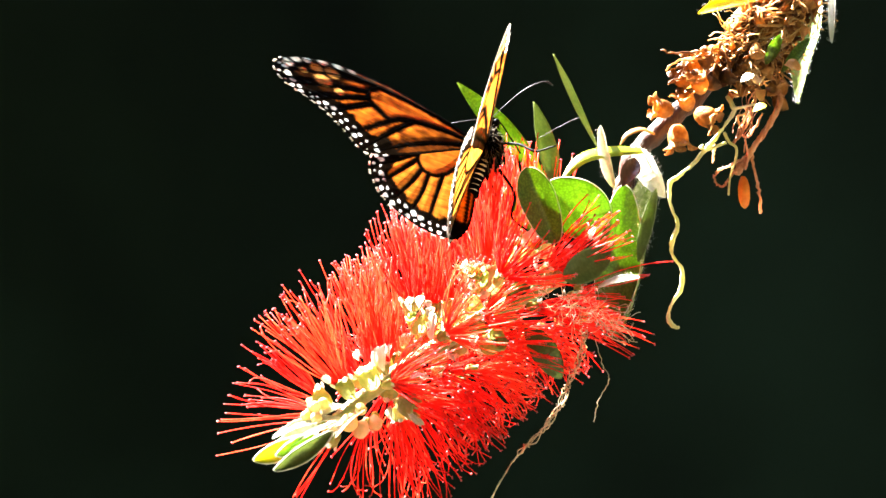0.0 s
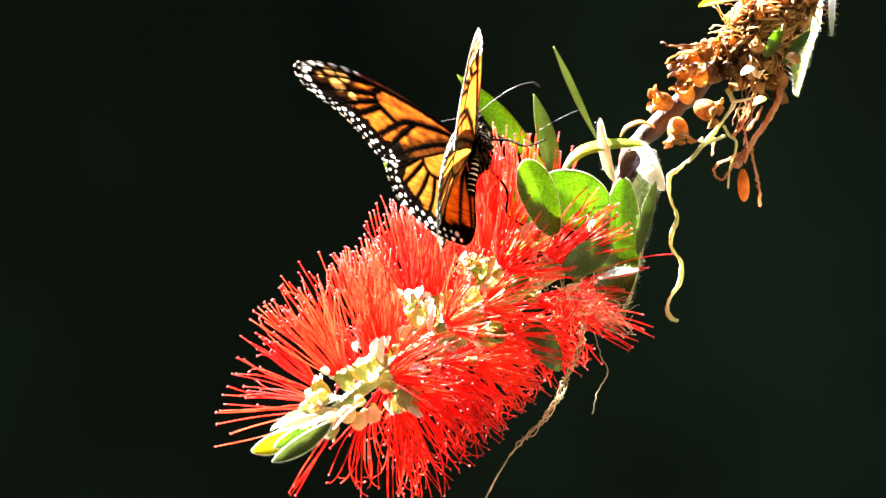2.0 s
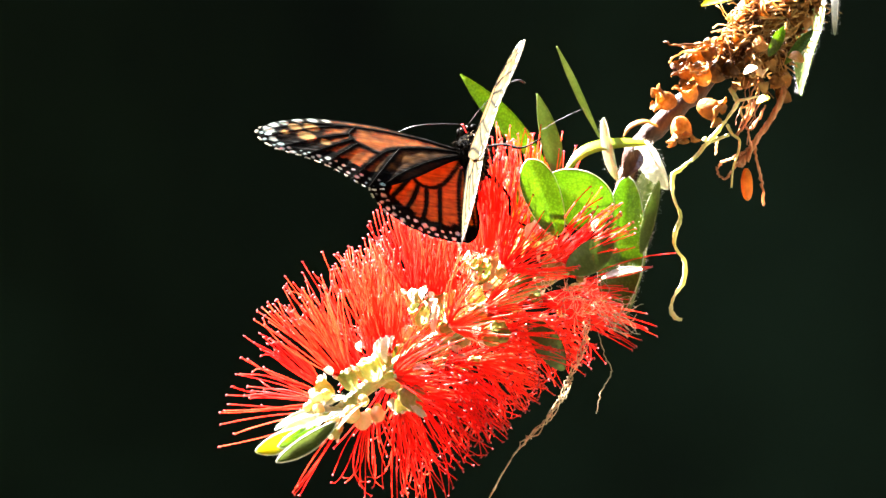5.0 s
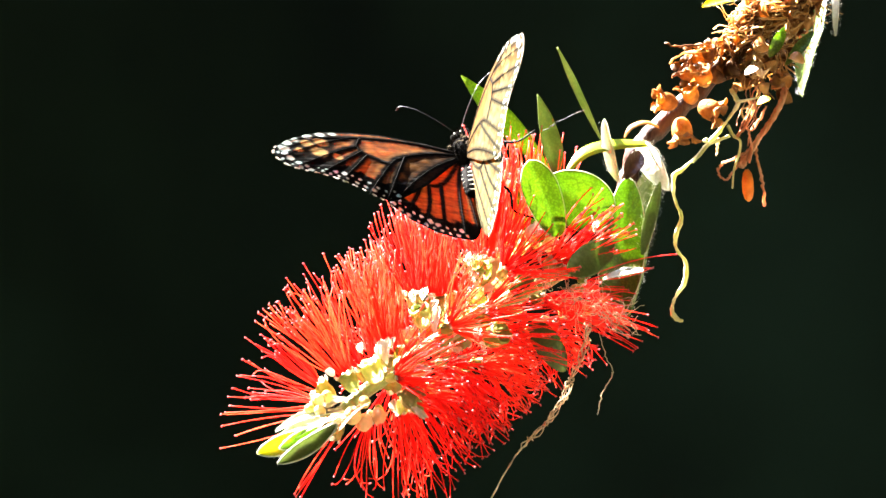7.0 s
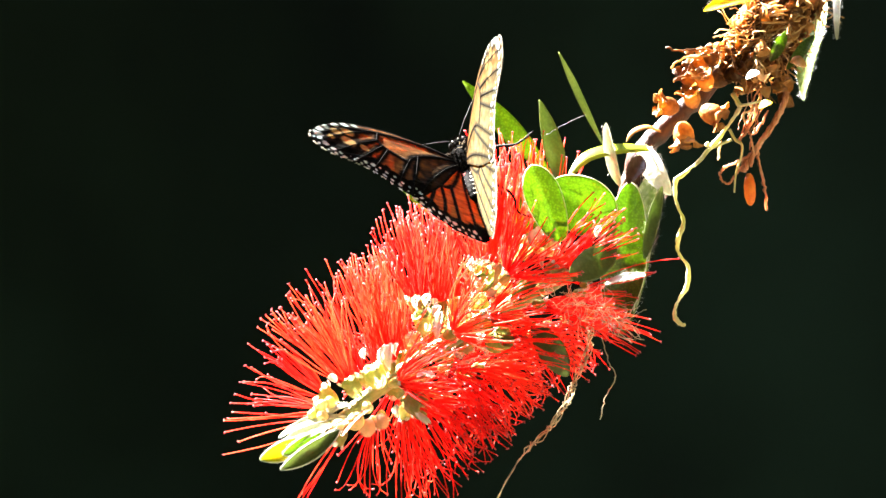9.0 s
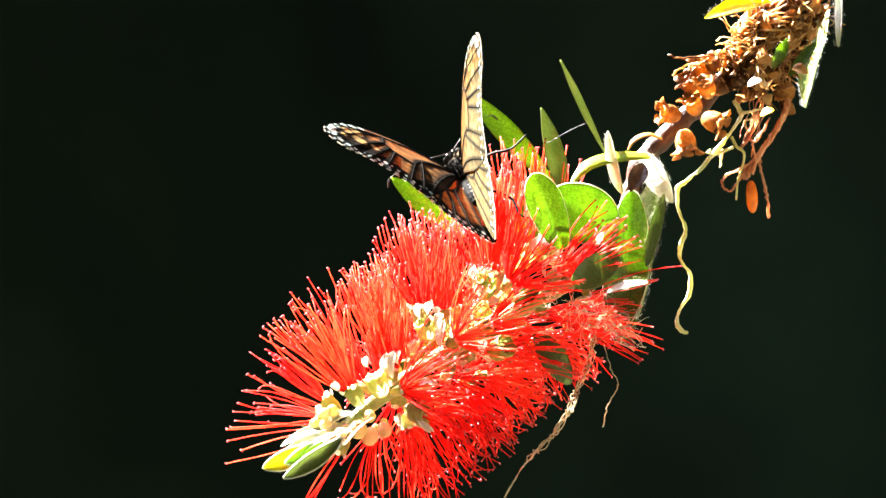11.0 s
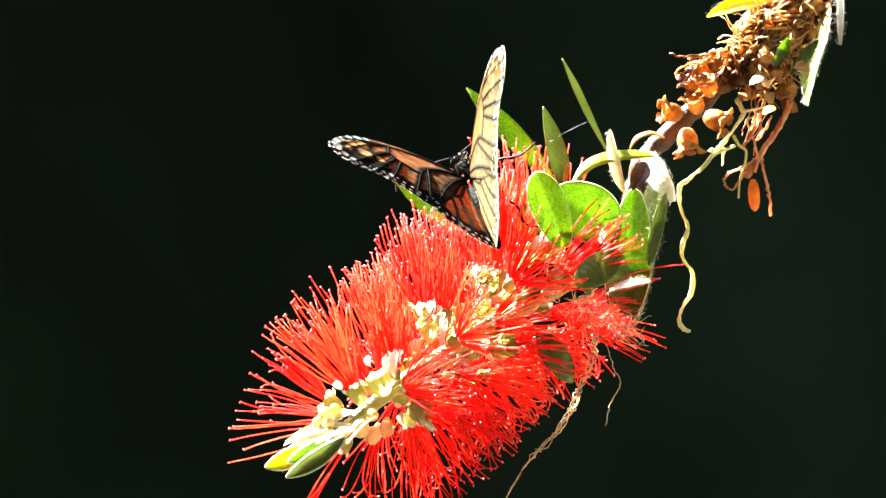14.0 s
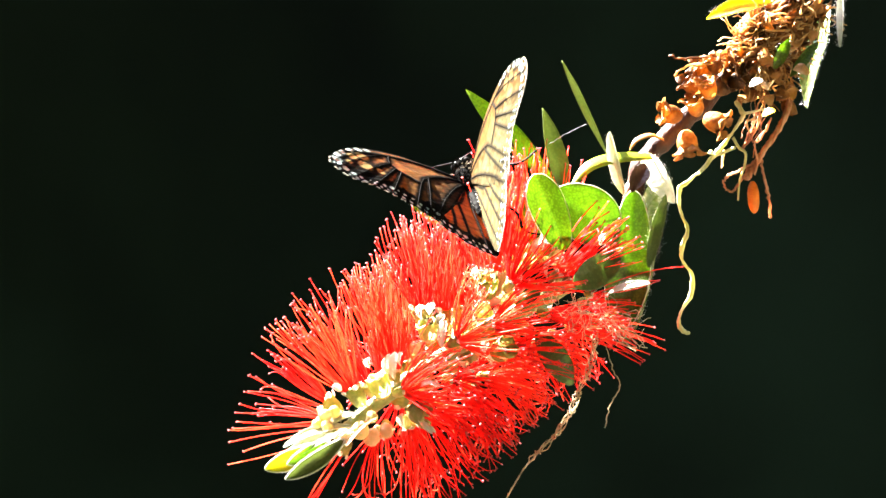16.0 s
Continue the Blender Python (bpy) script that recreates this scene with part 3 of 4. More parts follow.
# ---- the leafy twig ----
def capsule(name, base, way, size, parent, label=""):
    """A dry cup with five pointed lobes that curl out from its rim."""
    way = way.normalized()
    k = 0.001 * size
    s = Shape()
    s.turned(base, way, [(0, 0.9 * k), (0.6 * k, 1.5 * k), (1.8 * k, 2.05 * k), (3.0 * k, 2.1 * k), (3.9 * k, 2.0 * k), (3.7 * k, 1.6 * k), (2.0 * k, 1.2 * k)], 12)
    side = way.orthogonal().normalized()
    up = way.cross(side)
    turn = rng.random()
    for i in range(5):
        a = 2 * math.pi * (i + turn + rng.uniform(-0.12, 0.12)) / 5
        out = side * math.cos(a) + up * math.sin(a)
        b = base + way * 3.5 * k + out * 1.9 * k
        s.leaf(b, b + way * rng.uniform(0.9, 1.7) * k + out * rng.uniform(1.0, 2.0) * k + jitter(0.2 * k), 2.2 * k, way * 0.8 - out, 0.14, 0.3, 0.32, 1.2, along=6, across=4, thick=0.0003, wave=0.05)
    return part(name, s, M_CAPSULE, parent, label)


def twig():
    root = thing("bottlebrush_branch", at(1110, 330, 10), "brown woody bottlebrush branch with green leaves and seed capsules", "branch")
    s = Shape()
    c = curve([at(1075, 430, 8), at(1104, 380, 9), at(1112, 320, 10), at(1132, 262, 10), at(1195, 200, 10), at(1262, 132, 10), at(1335, 55, 11), at(1420, -40, 13)], 8)
    s.tube([p + jitter(0.00012) for p in c], [0.0021 + 0.0004 * math.sin(i * 0.9) * (0.5 + 0.5 * math.sin(i * 0.37)) for i in range(len(c))], 10)
    stem = part("stem", s, M_WOOD, root, "rough brown stem")
    strip = []
    for p in c[10:]:
        for k in range(6):
            d = Vector((math.cos(k), math.sin(k * 1.7), math.sin(k) + 0.3)).normalized()
            strip.append((p + d * 0.0021, d))
    down("stem_down", strip, 600, 0.0006, stem, stride=6)
    s = Shape()
    far = curve([at(1420, -40, 13), at(2100, -500, 30), at(3500, 0, 60), Vector((0.36, 0.09, 0.6)), Vector((0.37, 0.1, 0.0))], 8)
    s.tube(far, taper(len(far), 0.0024, 0.008), 8)
    part("lower_stem", s, M_WOOD, stem)
    def blade(base, tip, width, face, bend, cup, widest, blunt, turn, mat, label, hairs, fold=0.10):
        """A leaf from base to tip (places of the plan); face: the way its upper side looks; hairs: down along its rim."""
        s = Shape()
        s.leaf(at(*base), at(*tip), width * UNIT, face, bend, cup, widest, blunt, turn, along=48 if width > 40 else 22, across=12 if width > 40 else 8, wave=0.012, fold=fold, veins=9 if width > 40 else 0)
        ob = part("leaf", s, mat, root, label)
        if width > 40 and mat is M_LEAF:
            edge = Shape()
            edge.tube([p for p, _ in s.rim[::2]] + [p for p, _ in s.rim[-1::-2]], 0.00011, 5)
            part("leaf_margin", edge, M_SCALE_GLARE, ob, "thin pale leaf margin")
        if hairs:
            down("leaf_down", s.rim, hairs * 5, 0.0006, ob)

    blade((1066, 252, 12), (986, 84, 6), 15, (0.5, -0.8, 0.3), -0.02, 0.25, 0.6, 1.0, 15, M_LEAF_DULL, "long narrow grey-green leaf", 0)
    blade((975, 305, 14), (816, 134, 16), 40, (0.1, -0.98, 0.0), 0.04, 0.2, 0.5, 1.1, 10, M_LEAF, "pointed green leaf", 0)
    blade((988, 318, 8), (951, 168, 8), 40, (0.5, -0.8, 0.2), -0.03, 0.5, 0.42, 1.2, 20, M_LEAF_DULL, "upright folded olive leaf", 0)
    blade((1078, 388, -4), (966, 318, -9), 98, (0.1, -0.98, -0.05), 0.03, 0.04, 0.52, 2.2, 0, M_LEAF, "rounded bright green leaf", 0, 0.62)
    blade((990, 418, -13), (936, 284, -17), 62, (-0.05, -0.97, 0.05), 0.03, 0.04, 0.66, 2.1, 6, M_LEAF, "rounded green leaf folded along its midrib", 0, 0.60)
    blade((960, 430, 6), (902, 322, 8), 58, (0.0, -0.98, 0.0), 0.03, 0.15, 0.5, 1.6, 0, M_LEAF, "yellow-green leaf", 0)
    blade((1086, 430, -14), (1004, 482, -21), 54, (0.0, -0.98, -0.15), 0.06, 0.1, 0.6, 1.9, 0, M_LEAF_DULL, "shaded green leaf", 0)
    blade((1084, 566, 6), (1112, 314, 3), 78, (0.1, -0.98, -0.1), 0.05, 0.15, 0.45, 1.9, 0, M_LEAF, "broad bright green leaf", 40, 0.25)
    blade((1152, 290, 9), (1092, 588, 4), 66, (0.35, -0.9, 0.0), -0.09, 0.3, 0.52, 1.7, 20, M_LEAF_GLARE, "long drooping green leaf with downy edges", 60)
    blade((1130, 250, 8), (1184, 338, 2), 40, (-0.57, -0.56, 0.6), 0.08, 0.25, 0.45, 1.5, 0, M_SCALE_GLARE, "leaf with its gloss glare put into a pale colour", 50)
    blade((1094, 322, 2), (1070, 210, -2), 28, (-0.65, -0.62, 0.4), 0.02, 0.2, 0.42, 1.7, 0, M_SCALE_GLARE, "small upright leaf with glare put into its pale colour", 10)
    blade((1132, 268, 2), (1108, 318, -1), 30, (0.2, -0.9, 0.3), 0.10, 0.5, 0.5, 1.4, 40, M_WOOD, "brown wrinkled bract", 0)
    blade((1168, 322, 0), (1136, 452, -4), 22, (0.3, -0.9, 0.2), -0.05, 0.2, 0.5, 1.5, 0, M_LEAF_DULL, "narrow green leaf", 30)
    blade((1066, 496, -18), (1138, 479, -24), 17, (-0.3, -0.6, 0.7), 0.05, 0.2, 0.5, 1.6, 0, M_SCALE_GLARE, "scale leaf placed for white glints, glare in its colour", 40)
    blade((1000, 658, -14), (938, 562, -16), 46, (0, -0.95, 0.1), 0.05, 0.15, 0.5, 1.6, 0, M_LEAF_DULL, "dark green leaf", 0)
    blade((850, 590, -6), (884, 545, -8), 22, (0, -0.95, 0.1), 0.05, 0.15, 0.5, 1.3, 0, M_LEAF_YOUNG, "small yellow leaf among the stamens", 0)
    blade((900, 525, -8), (955, 470, -10), 26, (0, -0.95, 0.1), 0.05, 0.15, 0.5, 1.3, 0, M_LEAF_DULL, "small olive leaf among the stamens", 0)
    blade((815, 395, 18), (686, 290, 16), 40, (0.1, -0.98, 0.0), 0.04, 0.2, 0.5, 1.3, 0, M_LEAF, "pointed green leaf", 0)
    blade((1360, -16, 8), (1243, 12, 4), 30, (-0.1, -0.8, 0.5), 0.10, 0.2, 0.5, 1.3, 0, M_LEAF_GOLD, "yellow-green leaf", 30)
    blade((1458, -10, 26), (1420, 172, 22), 50, (-0.62, -0.7, 0.4), 0.04, 0.3, 0.42, 1.4, 35, M_LEAF_GLARE, "glossy hanging leaf", 60)
    blade((1422, -60, 24), (1432, 38, 20), 36, (-0.57, -0.6, 0.55), 0.04, 0.2, 0.55, 1.4, 0, M_SCALE_GLARE, "leaf with its gloss glare put into a pale colour", 60)
    blade((1484, -60, 6), (1479, 64, 4), 11, (-0.4, -0.9, 0.1), 0.04, 0.2, 0.5, 1.6, 0, M_SCALE_GLARE, "narrow pale leaf", 40)
    blade((1362, 102, 1), (1390, 48, -1), 20, (0.0, -0.95, 0.1), 0.04, 0.2, 0.5, 1.4, 0, M_LEAF, "small green leaf", 10)
    blade((1440, 55, 4), (1390, 116, 0), 18, (0.0, -0.95, 0.1), 0.04, 0.2, 0.5, 1.3, 0, M_LEAF, "narrow green leaf", 0)
    # two curled leaves on the stem
    for pts, w, mat, label in ((((1145, 256, 6), (1085, 258, 2), (1035, 272, -1), (1002, 306, -2)), 26, M_LEAF_YOUNG, "curled yellow-green leaf"),
                               (((1166, 226, 5), (1142, 218, 3), (1118, 226, 2), (1105, 244, 2)), 11, M_DRY, "dry curled leaf")):
        c = curve([at(*p) for p in pts], 6)
        s = Shape()
        n = len(c)
        for i, p in enumerate(c):
            way = (c[min(i + 1, n - 1)] - c[max(i - 1, 0)]).normalized()
            side = (way.cross(Vector((0, -0.75, 0.65)))).normalized()
            h = w * UNIT / 2 * math.sin(math.pi * (0.12 + 0.86 * i / (n - 1))) ** 0.6
            f = side.cross(way)
            for q, e in ((-1, 0.25), (0, 0), (1, 0.25), (1, 0.18), (0, -0.10), (-1, 0.18)):
                s.verts.append(p + side * h * q + f * h * e)
        for i in range(n - 1):
            for k in range(6):
                a, b = i * 6 + k, i * 6 + (k + 1) % 6
                s.faces.append((a, b, b + 6, a + 6))
        part("leaf", s, mat, root, label)
    # woody seed capsules that sit on the stem
    for u, v, d, du, dv, k in ((1197, 184, 5, -34, -6, 0.95), (1232, 142, 4, -24, -24, 1.0), (1240, 122, 6, -8, -34, 0.95), (1226, 182, 1, -6, -22, 0.85), (1238, 186, 6, 40, 18, 1.05),
                               (1204, 210, 6, 6, 44, 1.05), (1258, 142, 3, 20, -16, 0.95), (1284, 132, 3, 20, -14, 0.9), (1250, 152, 0, -8, -24, 0.9), (1262, 108, 3, -10, -26, 0.8)):
        b = at(u, v, d)
        capsule("seed_capsule", b, at(u + du, v + dv, d - 1.5) - b, k, root, "brown woody seed capsule")
    return root


# ---- the withered flower head ----
def withered_head():
    head = thing("withered_flower_head", at(1340, 60, 8), "withered brown bottlebrush flower head with tangled dry stamens", "dry flower")
    a, b = at(1296, 122, 7), at(1418, -22, 9)
    way = (b - a).normalized()
    side = Vector((0, -1, 0)) - way * -way.y
    side.normalize()
    up = way.cross(side)

    def skin(x, f, deep=1.0):
        """A place on the head, x along it and f round it, and the way out there."""
        out = side * math.cos(f) + up * math.sin(f)
        r = 0.0041 * (0.62 + 0.5 * math.sin(math.pi * min(1.0, 0.12 + 0.8 * x))) * deep
        return a.lerp(b, x) + out * r, out

    s = Shape()      # the woody core under the mat
    for i in range(17):
        for k in range(14):
            x, f = i / 16 * 1.05, 2 * math.pi * k / 14
            p, out = skin(x, f, 0.86)
            s.verts.append(p + out * 0.0011 * noise.noise(Vector((x * 9, math.cos(f) * 2.2, math.sin(f) * 2.2))))
    for i in range(16):
        for k in range(14):
            q, r = i * 14 + k, i * 14 + (k + 1) % 14
            s.faces.append((q, r, r + 14, q + 14))
    s.faces += [tuple(range(13, -1, -1)), tuple(range(224, 238))]
    part("core", s, M_CAPSULE, head, "matted brown core")
    # dry cups, and the stamens that have dried round them
    for i in range(34):
        p, out = skin(rng.random(), rng.uniform(-2.4, 2.4), 0.55)
        cup = capsule("dry_cup", p, out + way * rng.uniform(-0.7, 0.7) + jitter(0.3), rng.uniform(0.6, 0.85), head)
        s = Shape()
        for j in range(5):
            w = (out + jitter(0.8)).normalized()
            q, pts = p + out * 0.003, []
            for _ in range(7):
                pts.append(q)
                w = (w + jitter(0.30) + Vector((0, 0, -0.12))).normalized()
                q = q + w * 0.0010
            s.tube(pts, 0.00012 * rng.uniform(0.8, 1.4), 4)
        part("dry_tuft", s, M_DRY, cup, "tangled orange-brown dry stamens", "stuff")
    # long strands that lie matted along the head
    for i in range(230):
        x, f = rng.uniform(-0.08, 0.9), rng.uniform(-2.6, 2.6)
        run, lap, lift = rng.uniform(0.14, 0.42), rng.gauss(0.5, 0.8), rng.uniform(0.85, 1.22)
        pts = [skin(x + run * q, f + lap * q, lift + 0.10 * math.sin(5 * q + i))[0] + jitter(0.00014) for q in (0, 0.2, 0.4, 0.6, 0.8, 1.0)]
        c = curve(pts, 4)
        s = Shape()
        s.tube(c, [0.00015 * rng.uniform(0.85, 1.2) * (0.7 + 0.5 * (i % 3)) for _ in c], 5)
        part("matted_strand", s, M_DRY if i % 6 else M_CAPSULE, head)
    # shrivelled petals and sepals
    for i in range(64):
        p, out = skin(rng.random(), rng.uniform(-2.6, 2.6), rng.uniform(0.8, 1.1))
        s = Shape()
        s.leaf(p, p + (way * rng.gauss(0, 1) + jitter(0.6)).normalized() * 0.0042 * rng.uniform(0.6, 1.2), 0.0026 * rng.uniform(0.6, 1.2), out + jitter(0.4), 0.2, 0.6, 0.55, 1.5, 60, 8, 4, wave=0.06)
        part("dry_petal", s, M_DRY if i % 3 else M_CAPSULE, head)
    for i in range(26):      # browned bracts on its lower side
        p = at(rng.uniform(1300, 1405), rng.uniform(88, 160), rng.uniform(0, 10))
        s = Shape()
        s.leaf(p, p + jitter(1.0).normalized() * 0.0036 * rng.uniform(0.7, 1.2), 0.0028 * rng.uniform(0.6, 1.2), Vector((-0.2, -1, 0.3)) + jitter(0.5), 0.2, 0.5, 0.5, 1.5, 40, 8, 4, wave=0.05)
        part("dry_petal", s, M_CAPSULE if i % 2 else M_DRY, head)
    # loose strands that hang below it, and a rope of them twisted together
    for turn in range(3):
        c = curve([at(*p) for p in ((1392, 132, 6), (1390, 153, 6), (1383, 180, 5), (1363, 217, 4), (1340, 250, 3), (1320, 282, 3), (1312, 296, 3))], 9)
        n = len(c)
        s = Shape()
        s.tube([p + Vector((math.cos(0.42 * i + turn * 2.09), math.sin(0.42 * i + turn * 2.09), 0.0)) * 0.00036 + jitter(0.00006) for i, p in enumerate(c)], [0.00040 * rng.uniform(0.8, 1.2) for _ in range(n)], 6)
        part("rope_strand", s, M_STRAND, head, "pinkish-brown strand of a twisted rope")
    for pts, r, mat in ((((1337, 262, 4), (1343, 290, 3), (1348, 322, 3), (1352, 344, 3), (1353, 364, 3)), 3.8, M_STRAND),
                        (((1334, 262, 2), (1318, 270, 2), (1300, 280, 2), (1282, 288, 2), (1272, 298, 2), (1273, 312, 2), (1286, 318, 2), (1294, 306, 2)), 3.0, M_STRAND),
                        (((1336, 176, 1), (1332, 200, 1), (1318, 224, 1), (1306, 242, 1)), 3.4, M_STRAND),
                        (((1356, 188, 2), (1346, 210, 2), (1330, 232, 2)), 3.0, M_STRAND),
                        (((1324, 226, 0), (1326, 242, 0), (1332, 262, 1), (1326, 290, 2)), 3.0, M_STRAND),
                        (((1330, 184, 0), (1312, 196, 0), (1318, 214, 1)), 2.6, M_DRY),
                        (((1272, 244, 2), (1268, 264, 2), (1267, 278, 2)), 2.6, M_DRY),
                        (((1322, 270, 3), (1308, 288, 3), (1300, 300, 3)), 4.2, M_STRAND),
                        (((1275, 85, 2), (1240, 80, 0), (1200, 83, -1), (1176, 76, -1)), 2.6, M_CAPSULE),
                        (((1262, 92, 1), (1220, 92, -1), (1196, 102, -2), (1185, 114, -2)), 2.6, M_DRY)):
        c = curve([at(*p) for p in pts], 6)
        s = Shape()
        s.tube([p + jitter(0.00012) for p in c], [r * 0.72 * UNIT * rng.uniform(0.75, 1.3) for _ in c], 6)
        part("dry_strand", s, mat, head, "dry hanging strand")
    for i in range(7):
        u, v = rng.uniform(1318, 1360), rng.uniform(140, 180)
        eu, ev = rng.uniform(1300, 1340), rng.uniform(215, 270)
        pts = [at(u + (eu - u) * x + rng.gauss(0, 7) * math.sin(3.1 * x), v + (ev - v) * x, rng.uniform(0, 8)) for x in (0, 0.25, 0.5, 0.75, 1.0)]
        c = curve(pts, 5)
        s = Shape()
        s.tube([p + jitter(0.00010) for p in c], 0.00012 * rng.uniform(0.6, 1.4), 5)
        part("dry_strand", s, M_STRAND, head, "dry hanging strand")
    s = Shape()
    b = at(1322, 300, 3)
    s.turned(b, (0.05, 0, -1), [(0, 0.0004), (0.0008, 0.0009), (0.0024, 0.00125), (0.0046, 0.0012), (0.0060, 0.0008), (0.0066, 0.0002)], 10)
    part("dry_pod", s, M_POD, head, "hanging orange-brown pod")
    for u, v, d in ((1330, 126, -4), (1352, 179, -7)):
        s = Shape()
        s.leaf(at(u - 12, v + 6, d), at(u + 12, v - 4, d - 1), 14 * UNIT, (-0.3, -0.7, 0.6), 0.1, 0.2, 0.5, 1.6, along=6, across=4)
        part("dry_petal", s, M_LEAF_GOLD if v > 150 else M_PETAL, head, "yellowed petal")
    return head


# ---- threads and tendrils ----
def threads():
    t = thing("tendril", at(1300, 190, 2), "pale yellow curling plant tendril hanging from the branch", "tendril")
    s = Shape()
    c = curve([at(*p) for p in ((1293, 158, 2), (1306, 183, 1), (1292, 206, 0), (1277, 227, 0), (1258, 250, -1), (1230, 280, -1), (1208, 300, -2), (1192, 314, -2), (1194, 352, -2), (1206, 385, -2), (1196, 416, -2), (1197, 440, -2), (1214, 466, -2), (1211, 500, -2), (1196, 524, -2), (1189, 548, -2), (1196, 563, -2), (1208, 568, -2))], 6)
    s.tube([p + jitter(0.00005) for p in c], [0.00042 + 0.00012 * math.sin(i * 0.35) + 0.00006 * math.sin(i * 1.7) for i in range(len(c))], 7)
    part("main_strand", s, M_TENDRIL, t)
    for pts in (((1288, 222, 0), (1298, 240, 0), (1310, 250, 0), (1308, 272, 1), (1299, 300, 2), (1296, 334, 2)), ((1292, 240, -1), (1268, 250, -1), (1250, 258, -1), (1242, 272, -1), (1226, 288, -2)), ((1250, 246, -1), (1246, 250, -2), (1258, 254, -2)), ((1306, 180, 1), (1320, 178, 0), (1345, 172, 0))):
        c = curve([at(*p) for p in pts], 5)
        s = Shape()
        s.tube(c, taper(len(c), 0.00035, 0.0002), 6)
        part("side_strand", s, M_TENDRIL, t)
    t = thing("dry_thread", at(1040, 560, -8), "thin beige dry fibre hanging from the flower", "fibre")
    main = curve([at(*p) for p in ((1042, 565, -10), (1036, 610, -12), (1016, 660, -13), (1000, 700, -13), (965, 752, -13), (930, 785, -13), (900, 826, -13), (872, 878, -13), (850, 930, -13))], 10)
    for k in range(5):
        s = Shape()
        n = len(main) if k < 2 else int(len(main) * rng.uniform(0.45, 0.75))
        f = rng.uniform(0.4, 0.9)
        pts = [p + Vector((math.sin(i * f + k * 2), math.cos(i * f * 1.2 + k), math.cos(i * f + k))) * 0.00045 * (1.5 if i < 52 else 0.25) * rng.uniform(0.6, 1.3) for i, p in enumerate(main[:n])]
        s.tube(pts, [0.00013 * rng.uniform(0.7, 1.3) for _ in pts], 4)
        part("fibre", s, M_STRAW, t)
    s = Shape()
    for k in range(60):
        x = rng.random() ** 0.8
        p = at(960 + 140 * x + rng.gauss(0, 8), 496 + 64 * x + rng.gauss(0, 9 + 8 * x), rng.uniform(-24, -15))
        w, pts = Vector((rng.gauss(0.7, 0.6), rng.gauss(0, 0.4), rng.gauss(-0.35, 0.4))).normalized(), []
        for q in range(10):
            pts.append(p)
            w = (w + jitter(0.38)).normalized()
            p = p + w * 0.0008
        s.tube(pts, 0.000075, 4)
    part("tangle", s, M_STRAW, t, "tangle of fine beige fibres", "stuff")
    s = Shape()
    c = curve([at(*p) for p in ((1060, 590, -10), (1072, 630, -11), (1084, 655, -11), (1082, 668, -11), (1064, 700, -11), (1058, 735, -11))], 6)
    s.tube([p + jitter(0.0001) for p in c], 0.00012, 4)
    part("fibre", s, M_STRAW, t)
    t = thing("web_thread", at(975, 226, 2), "thin grey web thread between leaves", "web")
    s = Shape()
    c = curve([at(962, 232, 4), at(985, 218, 3), at(1010, 205, 2), at(1034, 195, 4)], 10)
    s.tube([p + jitter(0.00006) for p in c], [0.00003 + 0.00006 * rng.random() for _ in c], 4)
    part("silk", s, M_WEB, t)


# ---- the butterfly ----
def outline(pts, n):
    """A smooth open curve through (u, v) points, n steps a span."""
    return [(p.x, p.y) for p in curve([Vector((u, v, 0)) for u, v in pts], n)]


FORE = ((0.0, 0.8), (9.0, 2.6), (20.0, 4.8), (32.0, 5.8), (40.0, 5.0), (45.0, 3.6), (46.9, 1.6), (46.3, -1.0), (43.5, -4.0), (38.6, -6.6), (33.8, -9.5), (29.8, -12.6), (26.6, -15.2), (24.4, -16.2), (21.0, -15.4), (13.0, -11.5), (5.0, -5.8), (0.0, -2.4))
HIND = ((0.0, 0.2), (6.0, -0.4), (13.0, -2.8), (18.6, -6.0), (22.0, -9.6), (23.2, -13.2), (22.2, -16.8), (19.8, -20.0), (16.4, -22.2), (12.6, -23.6), (8.8, -24.0), (4.8, -23.4), (2.2, -19.5), (0.9, -12.5), (0.4, -6.0), (0.0, -2.0))
FORE_VEINS = (((0, 0), (12, 1.9), (24, 3.0), (33, 3.6), (45, 2.4)), ((0, -0.6), (8, -1.6), (16, -3.6), (20.5, -6.0), (29.5, -14.0)), ((24, 3.0), (26.2, 0.2), (25, -2.8), (20.5, -6.0)),
              ((26.2, 0.2), (34, -1.5), (43.6, -3.6)), ((25.7, -1.5), (32, -4.2), (39.2, -6.8)), ((25, -2.8), (30, -6.4), (35, -9.8)), ((15.5, -3.4), (20, -9.0), (26.2, -16.6)),
              ((0, -1.4), (8, -5.6), (16, -10.6), (23.4, -16.0)), ((27, 3.1), (35, 2.0), (45.6, 0.2)), ((29, 3.3), (36, 4.4), (42, 4.4)))
HIND_VEINS = (((0, -0.8), (7, -2.6), (12, -5.0), (21.4, -9.0)), ((12, -5.0), (13.4, -8.2), (11.6, -11.0), (7.2, -9.8), (0, -1.4)), ((12.9, -6.8), (17, -9.8), (23.0, -13.4)), ((13.4, -8.6), (17, -12.4), (21.8, -17.2)),
              ((12.4, -10.4), (15.2, -15), (19.4, -20.2)), ((11.0, -11.0), (12.8, -16.6), (15.8, -22.4)), ((8.0, -10.2), (9.8, -16.6), (11.6, -23.6)), ((0, -1.6), (4.2, -11), (7.2, -23.4)), ((0, -2.0), (1.9, -9), (3.4, -20.5)))


def swept(pts):
    """Bends a forewing's plan back towards its tip."""
    return tuple((u, 0.94 * v - 6.0 * (u / 47.0) ** 2, *r) for u, v, *r in pts)


